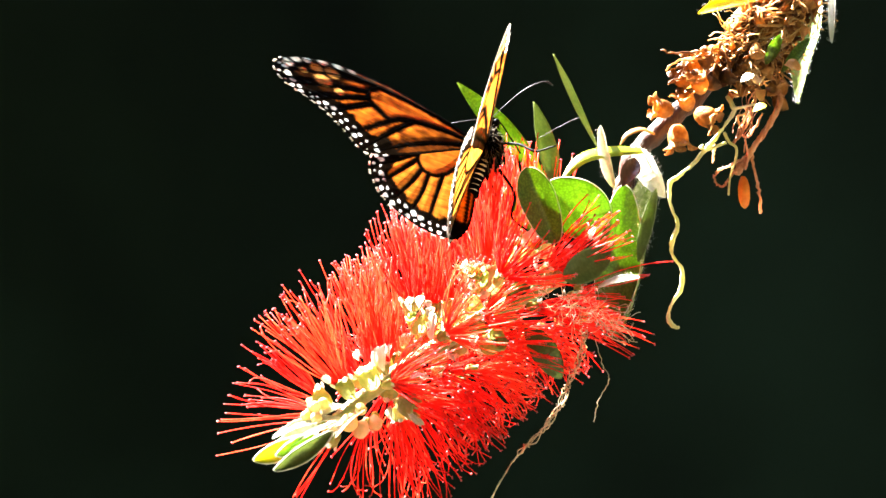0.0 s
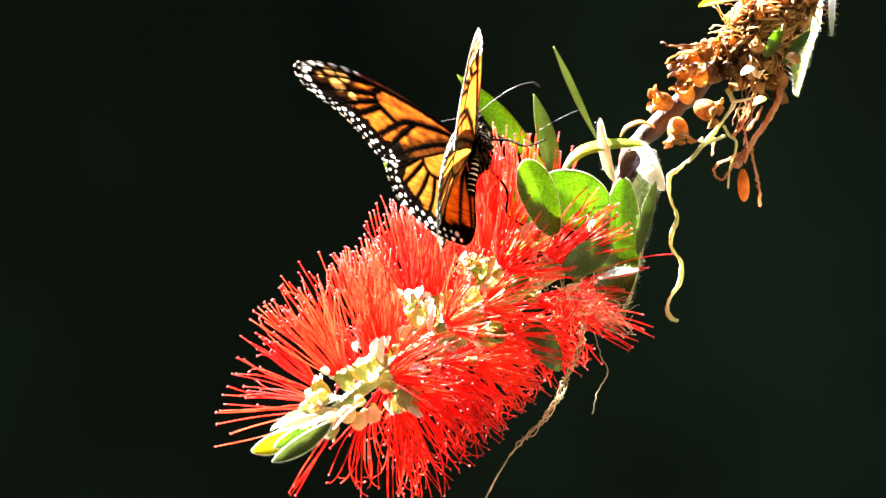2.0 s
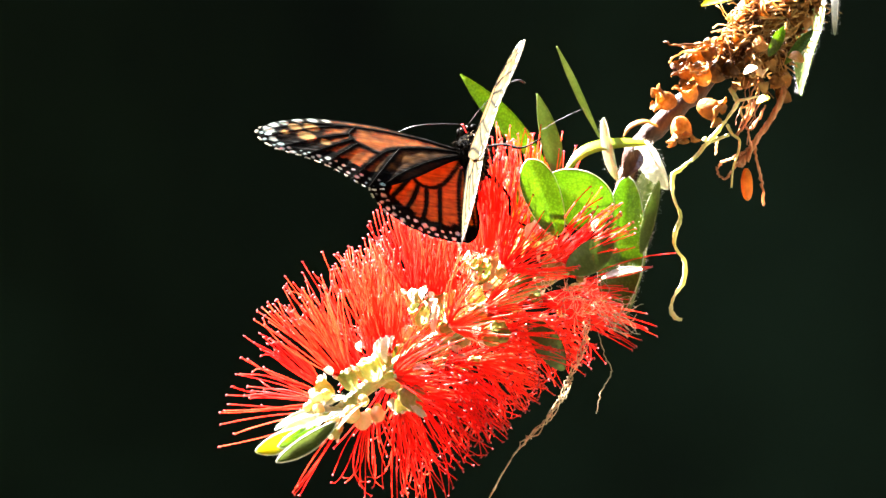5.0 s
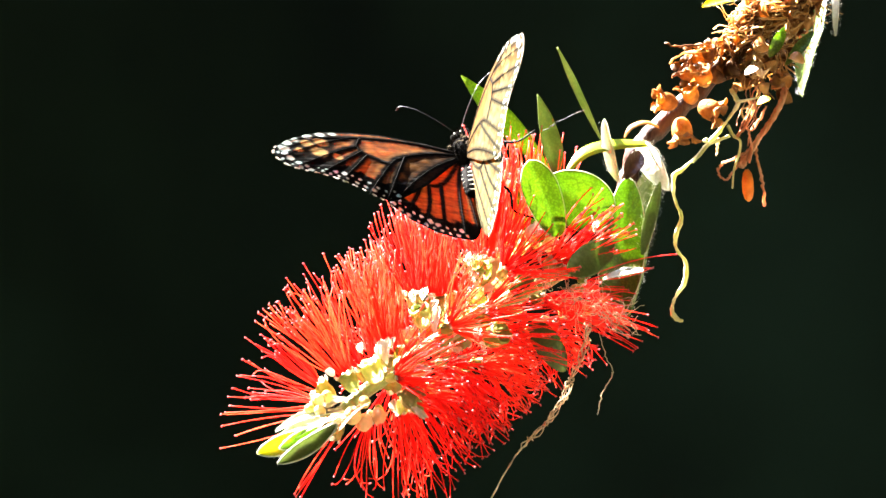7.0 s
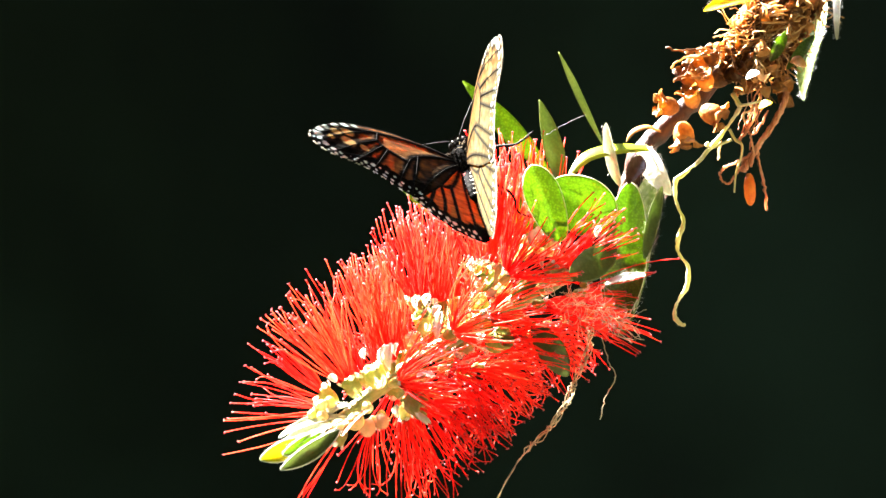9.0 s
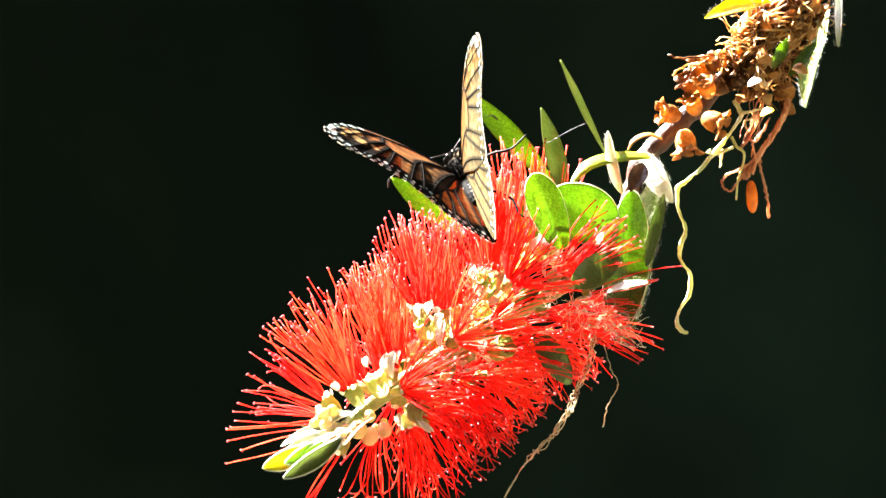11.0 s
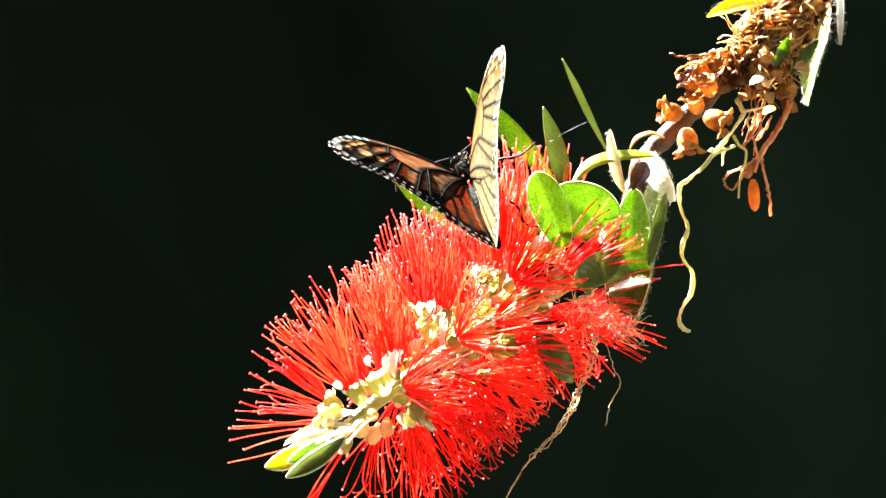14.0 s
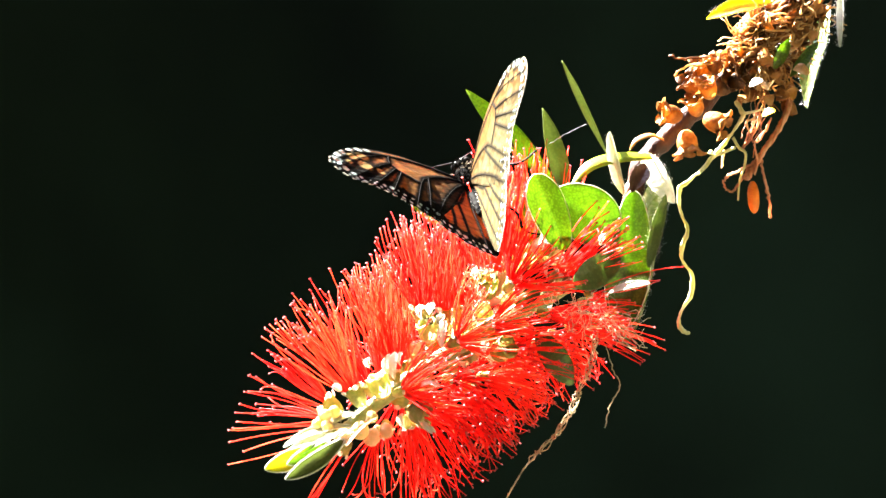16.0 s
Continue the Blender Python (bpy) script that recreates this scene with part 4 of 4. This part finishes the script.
FORE = swept(FORE)
HIND = tuple((1.08 * u, 1.10 * v) for u, v in HIND)
FORE_VEINS = tuple(swept(v) for v in FORE_VEINS)
HIND_VEINS = tuple(tuple((1.08 * u, 1.10 * v) for u, v in vein) for vein in HIND_VEINS)


def nearest(uv, pts):
    """The distance of each place from the nearest of the points."""
    best = np.full(len(uv), 1e9)
    for i in range(0, len(pts), 40):
        d = ((uv[:, None, :] - np.asarray(pts[i:i + 40])[None]) ** 2).sum(-1).min(1)
        best = np.minimum(best, d)
    return np.sqrt(best)


def step(x, a, b):
    t = np.clip((x - a) / (b - a), 0, 1)
    return t * t * (3 - 2 * t)


def wing(name, rim, veins, fore, mirror, parent):
    """A thin scaled wing with raised black veins; local x outwards, y forwards, z up."""
    edge = np.array(outline(rim, 16))
    heart = np.array((0.0, -0.7))
    rings = 84
    frac = (np.arange(1, rings + 1) / rings) ** 0.8
    uv = heart + frac[:, None, None] * (edge - heart)[None]
    cols = len(edge)
    uv = uv.reshape(-1, 2)
    vein_pts = [np.array(outline(v, 14)) for v in veins]
    vd = nearest(uv, np.concatenate(vein_pts))
    # the dark border follows the outer rim only
    lo, hi = (5, 14) if fore else (3, 11)
    rim_pts = edge[lo * 16:hi * 16]
    rd = nearest(uv, rim_pts)
    ed = nearest(uv, edge)
    speck = np.array([noise.noise(Vector((u * 0.55, v * 0.55, 3.0))) for u, v in uv])
    spots = []
    away = np.array([0.0, 1.0])
    run = np.concatenate([[0], np.cumsum(np.linalg.norm(np.diff(rim_pts, axis=0), axis=1))])
    middle = np.array((22.0, -3.0)) if fore else np.array((12.0, -10.0))
    pace = 2.1 if fore else 2.1
    local = random.Random(11 if fore else 12)
    for row, inset, size in ((0, 0.85, 0.34), (1, 2.4, 0.44)):
        d = 0.6 + row * pace / 2
        while d < run[-1] - 0.4:
            p = np.array([np.interp(d, run, rim_pts[:, 0]), np.interp(d, run, rim_pts[:, 1])])
            away = (middle - p) / np.linalg.norm(middle - p)
            spots.append((p + away * (inset + local.uniform(-0.15, 0.15)), size * local.uniform(0.35, 1.35), (0.78, 0.80, 0.78)))
            d += pace * local.uniform(0.85, 1.15)
    if fore:
        for u, v, r in swept(((44.2, 2.0, 0.9), (42.6, 3.9, 0.8), (40.2, 4.3, 0.7), (36.8, 4.9, 0.8), (33.2, 5.1, 0.8), (30.0, 4.9, 0.6), (44.0, -0.8, 0.6))):
            spots.append((np.array((u, v)), r, (0.82, 0.78, 0.68)))
        for u, v, r in swept(((38.0, 2.6, 1.1), (34.4, 2.4, 1.3), (36.2, -0.6, 1.5), (32.4, -2.6, 0.9), (40.8, 1.0, 0.7))):
            spots.append((np.array((u, v)), r, (0.52, 0.24, 0.06)))
    grit = np.array([noise.noise(Vector((u * 2.3, v * 2.3, 9.0))) for u, v in uv])

    def paint(glared):
        """The colour of the scales; glared: sun glare painted pale, with narrow veins and hardly a border."""
        if glared:
            orange, deep = np.array((0.54, 0.33, 0.13)), np.array((0.44, 0.13, 0.012))
        elif fore:
            orange, deep = np.array((0.48, 0.116, 0.009)), np.array((0.20, 0.042, 0.005))
        else:
            orange, deep = np.array((0.36, 0.125, 0.012)), np.array((0.24, 0.074, 0.008))
        k = np.clip(0.45 + 0.8 * speck, 0, 1)[:, None]
        if glared:
            k = np.clip(k + step(nearest(uv, edge[:(6 if fore else 3) * 16]), 2.0, 11.0 if fore else 8.0)[:, None] - 0.7, 0, 1)
            dark = 0.95 * (1 - step(vd + 0.3 * grit, 0.15, 0.85))
            dark = np.maximum(dark, 0.7 * (1 - step(ed + 0.3 * grit, 0.1, 0.6)))
            soot = np.array((0.055, 0.022, 0.008))
        else:
            dark = 1 - step(vd + 0.2 * speck + 0.25 * grit, 0.45, 1.5) if fore else 1 - step(vd + 0.12 * grit, 0.30, 0.9)
            dark = np.maximum(dark, 1 - step(rd + 0.9 * speck + 0.5 * grit, 4.2, 5.0))
            dark = np.maximum(dark, 1 - step(ed + 0.3 * grit, 0.5, 1.0))
            soot = np.array((0.0020, 0.0012, 0.0007))
            if fore:
                dark = np.maximum(dark, 0.97 * step(uv[:, 0] + 0.4 * uv[:, 1] + 1.5 * speck, 29.0, 31.5))
                # dusky hind edge, widened: shade of the hindwing's overlap put into the colour
                dark = np.maximum(dark, 0.9 * (1 - step(nearest(uv, edge[14 * 16:]) + 1.2 * speck, 2.0, 7.5)))
        col = orange * k + deep * (1 - k)
        col = col * (1 - dark[:, None]) + soot * dark[:, None]
        for p, r, c in spots:
            q = (uv - p) * np.array((0.8, 1.0))
            f = 1 - step(np.linalg.norm(q, axis=1) + 0.22 * grit, r * 0.7, r * 1.2)
            col = col * (1 - f[:, None]) + np.array(c) * f[:, None]
        return col

    # light that comes through shows the full pattern; the right pair's sun glare is put into its upper colour
    through_col = paint(False)
    col = through_col if mirror else 0.72 * paint(True) + 0.28 * through_col
    # bowed and pleated between the veins
    span = edge[:, 0].max()
    bow, droop = (1.0, 0.008) if fore else (0.2, 0.003)
    z = bow * np.sin(uv[:, 0] / span * 2.4) - 0.00064 * (uv[:, 0] ** 2) - droop * (uv[:, 1] ** 2)
    z += 0.16 * np.clip(1 - vd / 1.6, 0, 1) + 0.03 * speck
    sx = -1.0 if mirror else 1.0
    co = np.stack([uv[:, 0] * sx, uv[:, 1], z], 1) * 0.001
    a = (np.arange(rings - 1)[:, None] * cols + np.arange(cols - 1)[None]).ravel()
    quads = np.stack([a, a + 1, a + cols + 1, a + cols], 1)
    if not mirror:
        quads = quads[:, ::-1]
    mesh = bpy.data.meshes.new(name)
    mesh.from_pydata(co.tolist(), [], quads.tolist())
    mesh.polygons.foreach_set("use_smooth", [True] * len(mesh.polygons))
    for attribute, tone in (("scales", col), ("sheer", through_col)):
        layer = mesh.color_attributes.new(attribute, "FLOAT_COLOR", "POINT")
        layer.data.foreach_set("color", np.concatenate([tone, np.ones((len(tone), 1))], 1).astype(np.float32).ravel())
    mesh.materials.append(M_WING)
    mesh.update()
    ob = new(name, mesh)
    ob.parent = parent
    # the fringe of fine scales along the outer rim, white between the veins
    s = Shape()
    for i in range(2, len(rim_pts) - 2):
        for _ in range(4):
            p = rim_pts[i] + (rim_pts[i + 1] - rim_pts[i]) * local.random()
            out = (p - middle) / np.linalg.norm(p - middle)
            if mirror and math.sin(run[i] * 2 * math.pi / pace) + 1.4 * noise.noise(Vector((run[i] * 0.9, 5.0, 1.0))) < 0.1:
                continue
            h = bow * math.sin(p[0] / span * 2.4) - 0.00064 * p[0] ** 2 - droop * p[1] ** 2
            q = p + out * local.uniform(0.15, 0.6)
            s.tube([Vector((p[0] * sx, p[1], h)) * 0.001, Vector((q[0] * sx, q[1], h + local.uniform(-0.15, 0.15))) * 0.001], [0.00008, 0.00004], 4)
    mesh = bpy.data.meshes.new("fringe")
    mesh.from_pydata([tuple(p) for p in s.verts], [], s.faces)
    mesh.materials.append(M_FRINGE)
    tagged(new("fringe", mesh), "white scale fringe", kind="stuff").parent = ob
    for v in vein_pts:
        s = Shape()
        n = len(v)
        vz = [bow * math.sin(u / span * 2.4) - 0.00064 * u * u - droop * w * w + 0.14 + 0.03 * noise.noise(Vector((u * 0.55, w * 0.55, 3.0))) for u, w in v]
        s.tube([Vector((u * sx, w, h)) * 0.001 for (u, w), h in zip(v, vz)], taper(n, 0.00014, 0.00005), 5)
        mesh = bpy.data.meshes.new("vein")
        mesh.from_pydata([tuple(p) for p in s.verts], [], s.faces)
        mesh.polygons.foreach_set("use_smooth", [True] * len(mesh.polygons))
        mesh.materials.append(M_VEIN)
        vein = new("vein", mesh)
        vein.parent = ob
    return ob


def butterfly():
    root = thing("butterfly", (0, 0, 0), "orange and black butterfly with white-dotted wing margins on the flower", "butterfly")
    mm = 0.001

    def v(x, y, z):
        return Vector((x, y, z)) * mm

    def fur(shape_name, centre, radii, count, length, mat, keep, parent):
        s = Shape()
        for _ in range(count):
            d = Vector((rng.gauss(0, 1), rng.gauss(0, 1), rng.gauss(0, 1))).normalized()
            if not keep(d):
                continue
            p = Vector(centre) + Vector((d.x * radii[0], d.y * radii[1], d.z * radii[2]))
            w = (d + Vector((0, -0.9, 0)) + jitter(0.3)).normalized()
            n = length * rng.uniform(0.6, 1.3)
            s.tube([p * mm, (p + w * n * 0.5) * mm, (p + (w + Vector((0, -0.2, 0))) * n) * mm], [0.00007, 0.00006, 0.00002], 3, False)
        part(shape_name, s, mat, parent, kind="stuff")

    s = Shape()
    s.ball(v(0, -1.0, -0.6), (v(3.2, 0, 0), v(0, 0, 3.3), v(0, 5.2, 0)), 10, 14)
    thorax = part("thorax", s, M_BODY, root, "black furry thorax with white spots")
    fur("fur", (0, -1.0, -0.6), (2.9, 4.9, 3.0), 2100, 1.3, M_FUR, lambda d: True, thorax)
    fur("pale_fur", (0, -1.0, -0.6), (3.1, 5.0, 3.2), 560, 1.7, M_FUR_PALE, lambda d: d.z > -0.1 and (abs(d.x) > 0.45 or d.x * d.y > 0.12), thorax)
    for x, y, z, r in ((2.2, 2.6, -2.2, 0.55), (2.7, 1.0, -2.4, 0.6), (2.8, -0.6, -2.2, 0.6), (2.4, -2.2, -2.6, 0.55), (2.0, 0.6, -3.2, 0.5), (1.8, -1.4, -3.3, 0.5), (1.6, 3.4, 0.3, 0.4)):
        for sx in (-1, 1):
            s = Shape()
            s.ball(v(x * 1.2 * sx, y * 1.05 - 0.6, z * 1.1), (v(r * 0.65, 0, 0), v(0, r * 0.65, 0), v(0, 0, r * 0.65)), 5, 8)
            part("white_spot", s, M_WHITE, thorax)
    s = Shape()
    s.ball(v(0, 4.9, -1.0), (v(1.7, 0, 0), v(0, 0, 1.5), v(0, 1.5, 0)), 8, 12)
    head = part("head", s, M_BODY, root, "black head with white dots")
    fur("fur", (0, 5.2, -1.0), (1.7, 1.5, 1.5), 260, 0.8, M_FUR, lambda d: True, head)
    for sx in (-1, 1):
        s = Shape()
        s.ball(v(1.5 * sx, 5.6, -1.2), (v(0.7, 0, 0), v(0, 0.8, 0), v(0, 0, 0.9)), 6, 10)
        part("eye", s, M_LEG, head)
        s = Shape()
        s.ball(v(0.7 * sx, 5.4, 0.45), (v(0.2, 0, 0), v(0, 0.18, 0), v(0, 0, 0.15)), 5, 8)
        part("white_spot", s, M_WHITE, head)
    # abdomen of eight rings with white bands along its sides
    s = Shape()
    c = curve([v(0, -3.2, 0.2), v(0, -6.6, 1.6), v(0, -10, 2.8), v(0, -13.4, 3.6)], 8)
    n = len(c)
    s.tube(c, [mm * (1.2 + 0.6 * math.sin(math.pi * (0.15 + 0.75 * i / (n - 1)))) * (0.45 if i == n - 1 else 1) * (1 - 0.07 * (i % 3 == 0)) for i in range(n)], 14)
    abdomen = part("abdomen", s, M_BODY, root, "black abdomen with white bands")
    for y, z in ((-5.5, 1.2), (-8.5, 2.3), (-11.5, 3.2)):
        fur("fur", (0, y, z), (1.35, 1.9, 1.35), 420, 0.6, M_FUR, lambda d: True, abdomen)
    for i in range(3, n - 2, 3):
        for sx in (-1, 1):
            s = Shape()
            w = mm * (1.2 + 0.6 * math.sin(math.pi * (0.15 + 0.75 * i / (n - 1))))
            arc = [c[i] + Vector((sx * math.sin(a), 0.06 * math.cos(a), math.cos(a))) * w * 1.0 for a in (0.30, 0.55, 0.80, 1.05, 1.30, 1.55)]
            s.tube(arc, [mm * b * (1.0 if i < n * 0.6 else 0.4) for b in (0.05, 0.12, 0.2, 0.24, 0.2, 0.08)], 6)
            part("white_band", s, M_WHITE, abdomen)
    antennae = []
    for pts in (((-0.7, 6.2, -0.4), (-4.2, 8.8, 0.2), (-8.2, 11.4, 0.4), (-11.4, 12.8, -0.4), (-12.8, 12.6, -1.8)),
                ((0.7, 6.2, -0.4), (4.2, 9.3, 0.4), (8.2, 12.3, 0.8), (11.4, 14.0, 0.0), (12.8, 13.8, -1.4))):
        s = Shape()
        c2 = curve([v(*p) for p in pts], 7)
        m = len(c2)
        s.tube(c2, [mm * (0.075 if i < m - 9 else 0.075 + 0.15 * math.sin(math.pi * (i - m + 9) / 9)) for i in range(m)], 6)
        antennae.append(part("antenna", s, M_ANTENNA, root, "thin black antenna with a clubbed tip"))
    legs = (((1.5, 1.2, -1.9), (7.0, 0.1, -1.5), (11.0, -1.9, -1.5), (15.2, -1.0, -1.9)), ((0.1, -1.7, -3.7), (5.1, -8.8, -5.3), (5.1, -14.1, -5.5), (8.3, -16.9, -7.1)),
            ((-2.0, 1.4, -3.0), (-6.0, 3.2, -7.6), (-8.0, 2.0, -12.6), (-8.8, 2.6, -17.0)), ((-1.8, -1.4, -3.4), (-4.4, -5.0, -8.4), (-5.4, -8.4, -13.6), (-6.0, -9.0, -18.0)))
    for pts in legs:
        s = Shape()
        c2 = curve([v(*p) for p in pts], 6)
        s.tube(c2, [mm * (0.42 if i < 3 else 0.30 if i < 12 else 0.20) * (1 + 0.12 * math.sin(i * 2.1)) for i in range(len(c2))], 6)
        part("leg", s, M_LEG, root, "thin black leg")
    s = Shape()
    c2 = curve([v(0, 6.4, -1.8), v(0.3, 7.4, -5.0), v(0.4, 6.2, -10.0), v(0.2, 5.4, -15.0)], 6)
    s.tube(c2, mm * 0.16, 5)
    part("proboscis", s, M_LEG, root)
    wings = [wing("forewing", FORE, FORE_VEINS, True, True, root), wing("forewing", FORE, FORE_VEINS, True, False, root),
             wing("hindwing", HIND, HIND_VEINS, False, True, root), wing("hindwing", HIND, HIND_VEINS, False, False, root)]
    return root, wings, antennae


flower_spike()
twig()
withered_head()
threads()
INSECT, WINGS, FEELERS = butterfly()


# ---- what moves ----
def motions():
    FLUTTER = (  # seconds; place in mm; turn; lift of the left and right wings; sweep and twist of the forewings; further lift of the right hindwing and twist of the right wings
        (0, 9.2, -0.8, 22.4, 65.1, -5.7, -26.7, 55.4, 58.4, 8.3, -22.4, 8, 3.1), (0.5, 7.6, -0.8, 20.7, 71.2, -6.6, -23.4, 45.1, 49.9, 5.8, -30.8, 5, 2.8),
        (1, 8.4, -0.8, 20.7, 70.7, -5.4, -20.8, 50.5, 53, 7.3, -30.3, 6, 2.3), (1.5, 8.2, -0.7, 20.8, 70.4, -8.1, -20.6, 63, 65.3, 7.8, -20.8, 8, -0.1),
        (2, 6.8, -0.7, 21.2, 69.7, -8.8, -19.6, 64.9, 67.7, 8.7, -20.6, 8, -2.5), (2.5, 7, -0.7, 20.7, 65.8, -9.9, -19.6, 69.9, 70.5, 4, -18.2, 8, 2.8),
        (3, 5.2, -0.6, 19.8, 62.8, -18.6, -18.3, 62.1, 60.9, -1.9, -20.2, 6, 8.1), (3.5, 4.7, -0.6, 18.8, 70.9, -27.3, -18.4, 38, 48.7, 4.5, -30.3, 4, 2.8),
        (4, 5.8, -0.5, 19.8, 69.7, -17.8, -19.5, 42.6, 50.5, 5.7, -30.7, 5, 1.8), (4.2, 5.8, -0.5, 19.4, 69.6, -14.6, -20, 43.4, 49.3, 5.6, -30.7, 5, 1.8),
        (6.3, 4.2, 0, 19.2, 61.2, -23.8, -14.9, 64.1, 60.8, -4.3, -19, 0, 0.3), (6.5, 4.3, 0, 19.1, 60.3, -24.8, -14.9, 59.8, 56.7, -5.2, -18.4, 0, 0.2),
        (7, 4.3, 0.1, 19.2, 60.8, -25.1, -15.2, 57.7, 52.3, -5.7, -16.4, 0, 1.7), (7.5, 4.4, 0.1, 18.9, 62.5, -26.6, -16.9, 64.3, 56.7, -5.1, -16.7, 0, 3.2),
        (8, 5.7, 0.1, 21.1, 62.7, -23.2, -21.6, 76.5, 63.3, -3.6, -11.7, 5, 0.7), (8.5, 4.4, 0.1, 19.4, 59.9, -27.6, -14.7, 81.7, 66.4, -6, -8.6, 0, -1.6),
        (9, 3.9, 0.1, 18.9, 59.3, -29.5, -13, 71.1, 57.4, -6.9, -12.6, 0, -2.1), (9.2, 3.6, 0.1, 19.3, 57.2, -30.6, -11.5, 69.8, 54.5, -7.7, -11.4, 0, -2.4),
        (11.3, 2.5, 0.2, 17.9, 56.6, -37, -10.4, 78.2, 60.4, -7.2, -11.8, 0, -5), (11.5, 2.3, 0.2, 17.4, 58, -37.5, -10.8, 76.6, 60.5, -7.4, -12.6, 0, -5.3),
        (12, 3.4, 0.2, 17.8, 59.3, -32.1, -8.7, 80.2, 61.5, -5.9, -11.8, 0, -5.1), (12.5, 3.5, 0.2, 17.9, 59.2, -32.5, -8.8, 79.4, 61.8, -6.3, -10.4, 0, -4.7),
        (13, 3.6, 0.2, 18, 58.3, -33.2, -10.1, 84.7, 67.8, -7.4, -8.7, 0, -4.4), (13.5, 3.7, 0.2, 17.8, 57.1, -33.3, -10.1, 81.9, 65.6, -7.9, -10.9, 0, -4.4),
        (14, 3.7, 0.2, 17.4, 56.2, -32.1, -9.1, 73.2, 58.9, -9.1, -13.4, 0, -4.4), (14.5, 3.8, 0.2, 17.1, 54.6, -30.8, -8.6, 70.1, 55.8, -9.4, -14.9, 0, -4.4),
        (15, 3.8, 0.2, 17.1, 55.4, -30.5, -8.5, 71, 55, -11, -13, 0, -4.4), (15.5, 3.6, 0.2, 16.8, 57, -30.5, -8.4, 69.9, 54.2, -12.4, -12.7, 0, -4.4),
        (16, 3.9, 0.2, 16.7, 55.8, -30.6, -8.3, 70.5, 55.5, -11.2, -12.9, 0, -4.4),
    )
    walk(INSECT, [(t, pose(x * 0.001, (y - 7) * 0.001, HEIGHT + z * 0.001, rx, ry, rz)) for t, x, y, z, rx, ry, rz, *_ in FLUTTER])
    for ob, side, fore in zip(WINGS, (-1, 1, -1, 1), (1, 1, 0, 0)):
        rows = []
        for t, *_, left, right, sweep, twist, fold, more in FLUTTER:
            lift = left if side < 0 else right + fold * (1 - fore)
            rows.append((t, pose(0.0012 * side, 0, 0.0006 + 0.0006 * fore, 0, -side * lift) @ pose(0, 0, 0, twist * (0.8 + 0.2 * fore) + (more if side > 0 else 0), 0, side * sweep * fore)))
        walk(ob, rows)
    # the antennae sway: seconds, and how far each tip reaches to the right and up, in mm
    feel = (((0, -12.3, -4.5), (4.2, -11.4, -7.0), (6.3, -12.0, 5.0), (7.4, -12.2, 4.0), (8.4, -13.2, -2.6), (9.2, -12.6, -5.2), (11.3, -12.0, -7.2), (13, -12.0, -7.2), (16, -12.0, -6.4)),
            ((0, 12.4, 6.6), (4.2, 12.6, 6.2), (6.3, 7.6, 11.4), (9.2, 7.8, 10.4), (11.3, 9.3, 5.6), (13, 9.3, 3.2), (16, 11.0, 2.2)))
    for ob, side, swings in zip(FEELERS, (-1, 1), feel):
        pivot = Vector((0.7 * side, 6.2, -0.4)) * 0.001
        rest = Vector((-12.1, 6.4, -1.4)) if side < 0 else Vector((12.1, 7.6, -1.0))
        rows = []
        for t, right, up in swings:
            turn = pose(0, 0, 0, *min(FLUTTER, key=lambda r: abs(r[0] - t))[4:7]).to_3x3()
            deep = math.sqrt(max(rest.length_squared - right * right - up * up, 0.0))
            ways = [turn.transposed() @ Vector((right, d, up)) for d in (deep, -deep)]
            q = rest.rotation_difference(min(ways, key=lambda w: rest.angle(w)))
            rows.append((t, Matrix.Translation(pivot) @ q.to_matrix().to_4x4() @ Matrix.Translation(-pivot)))
        walk(ob, rows)


motions()
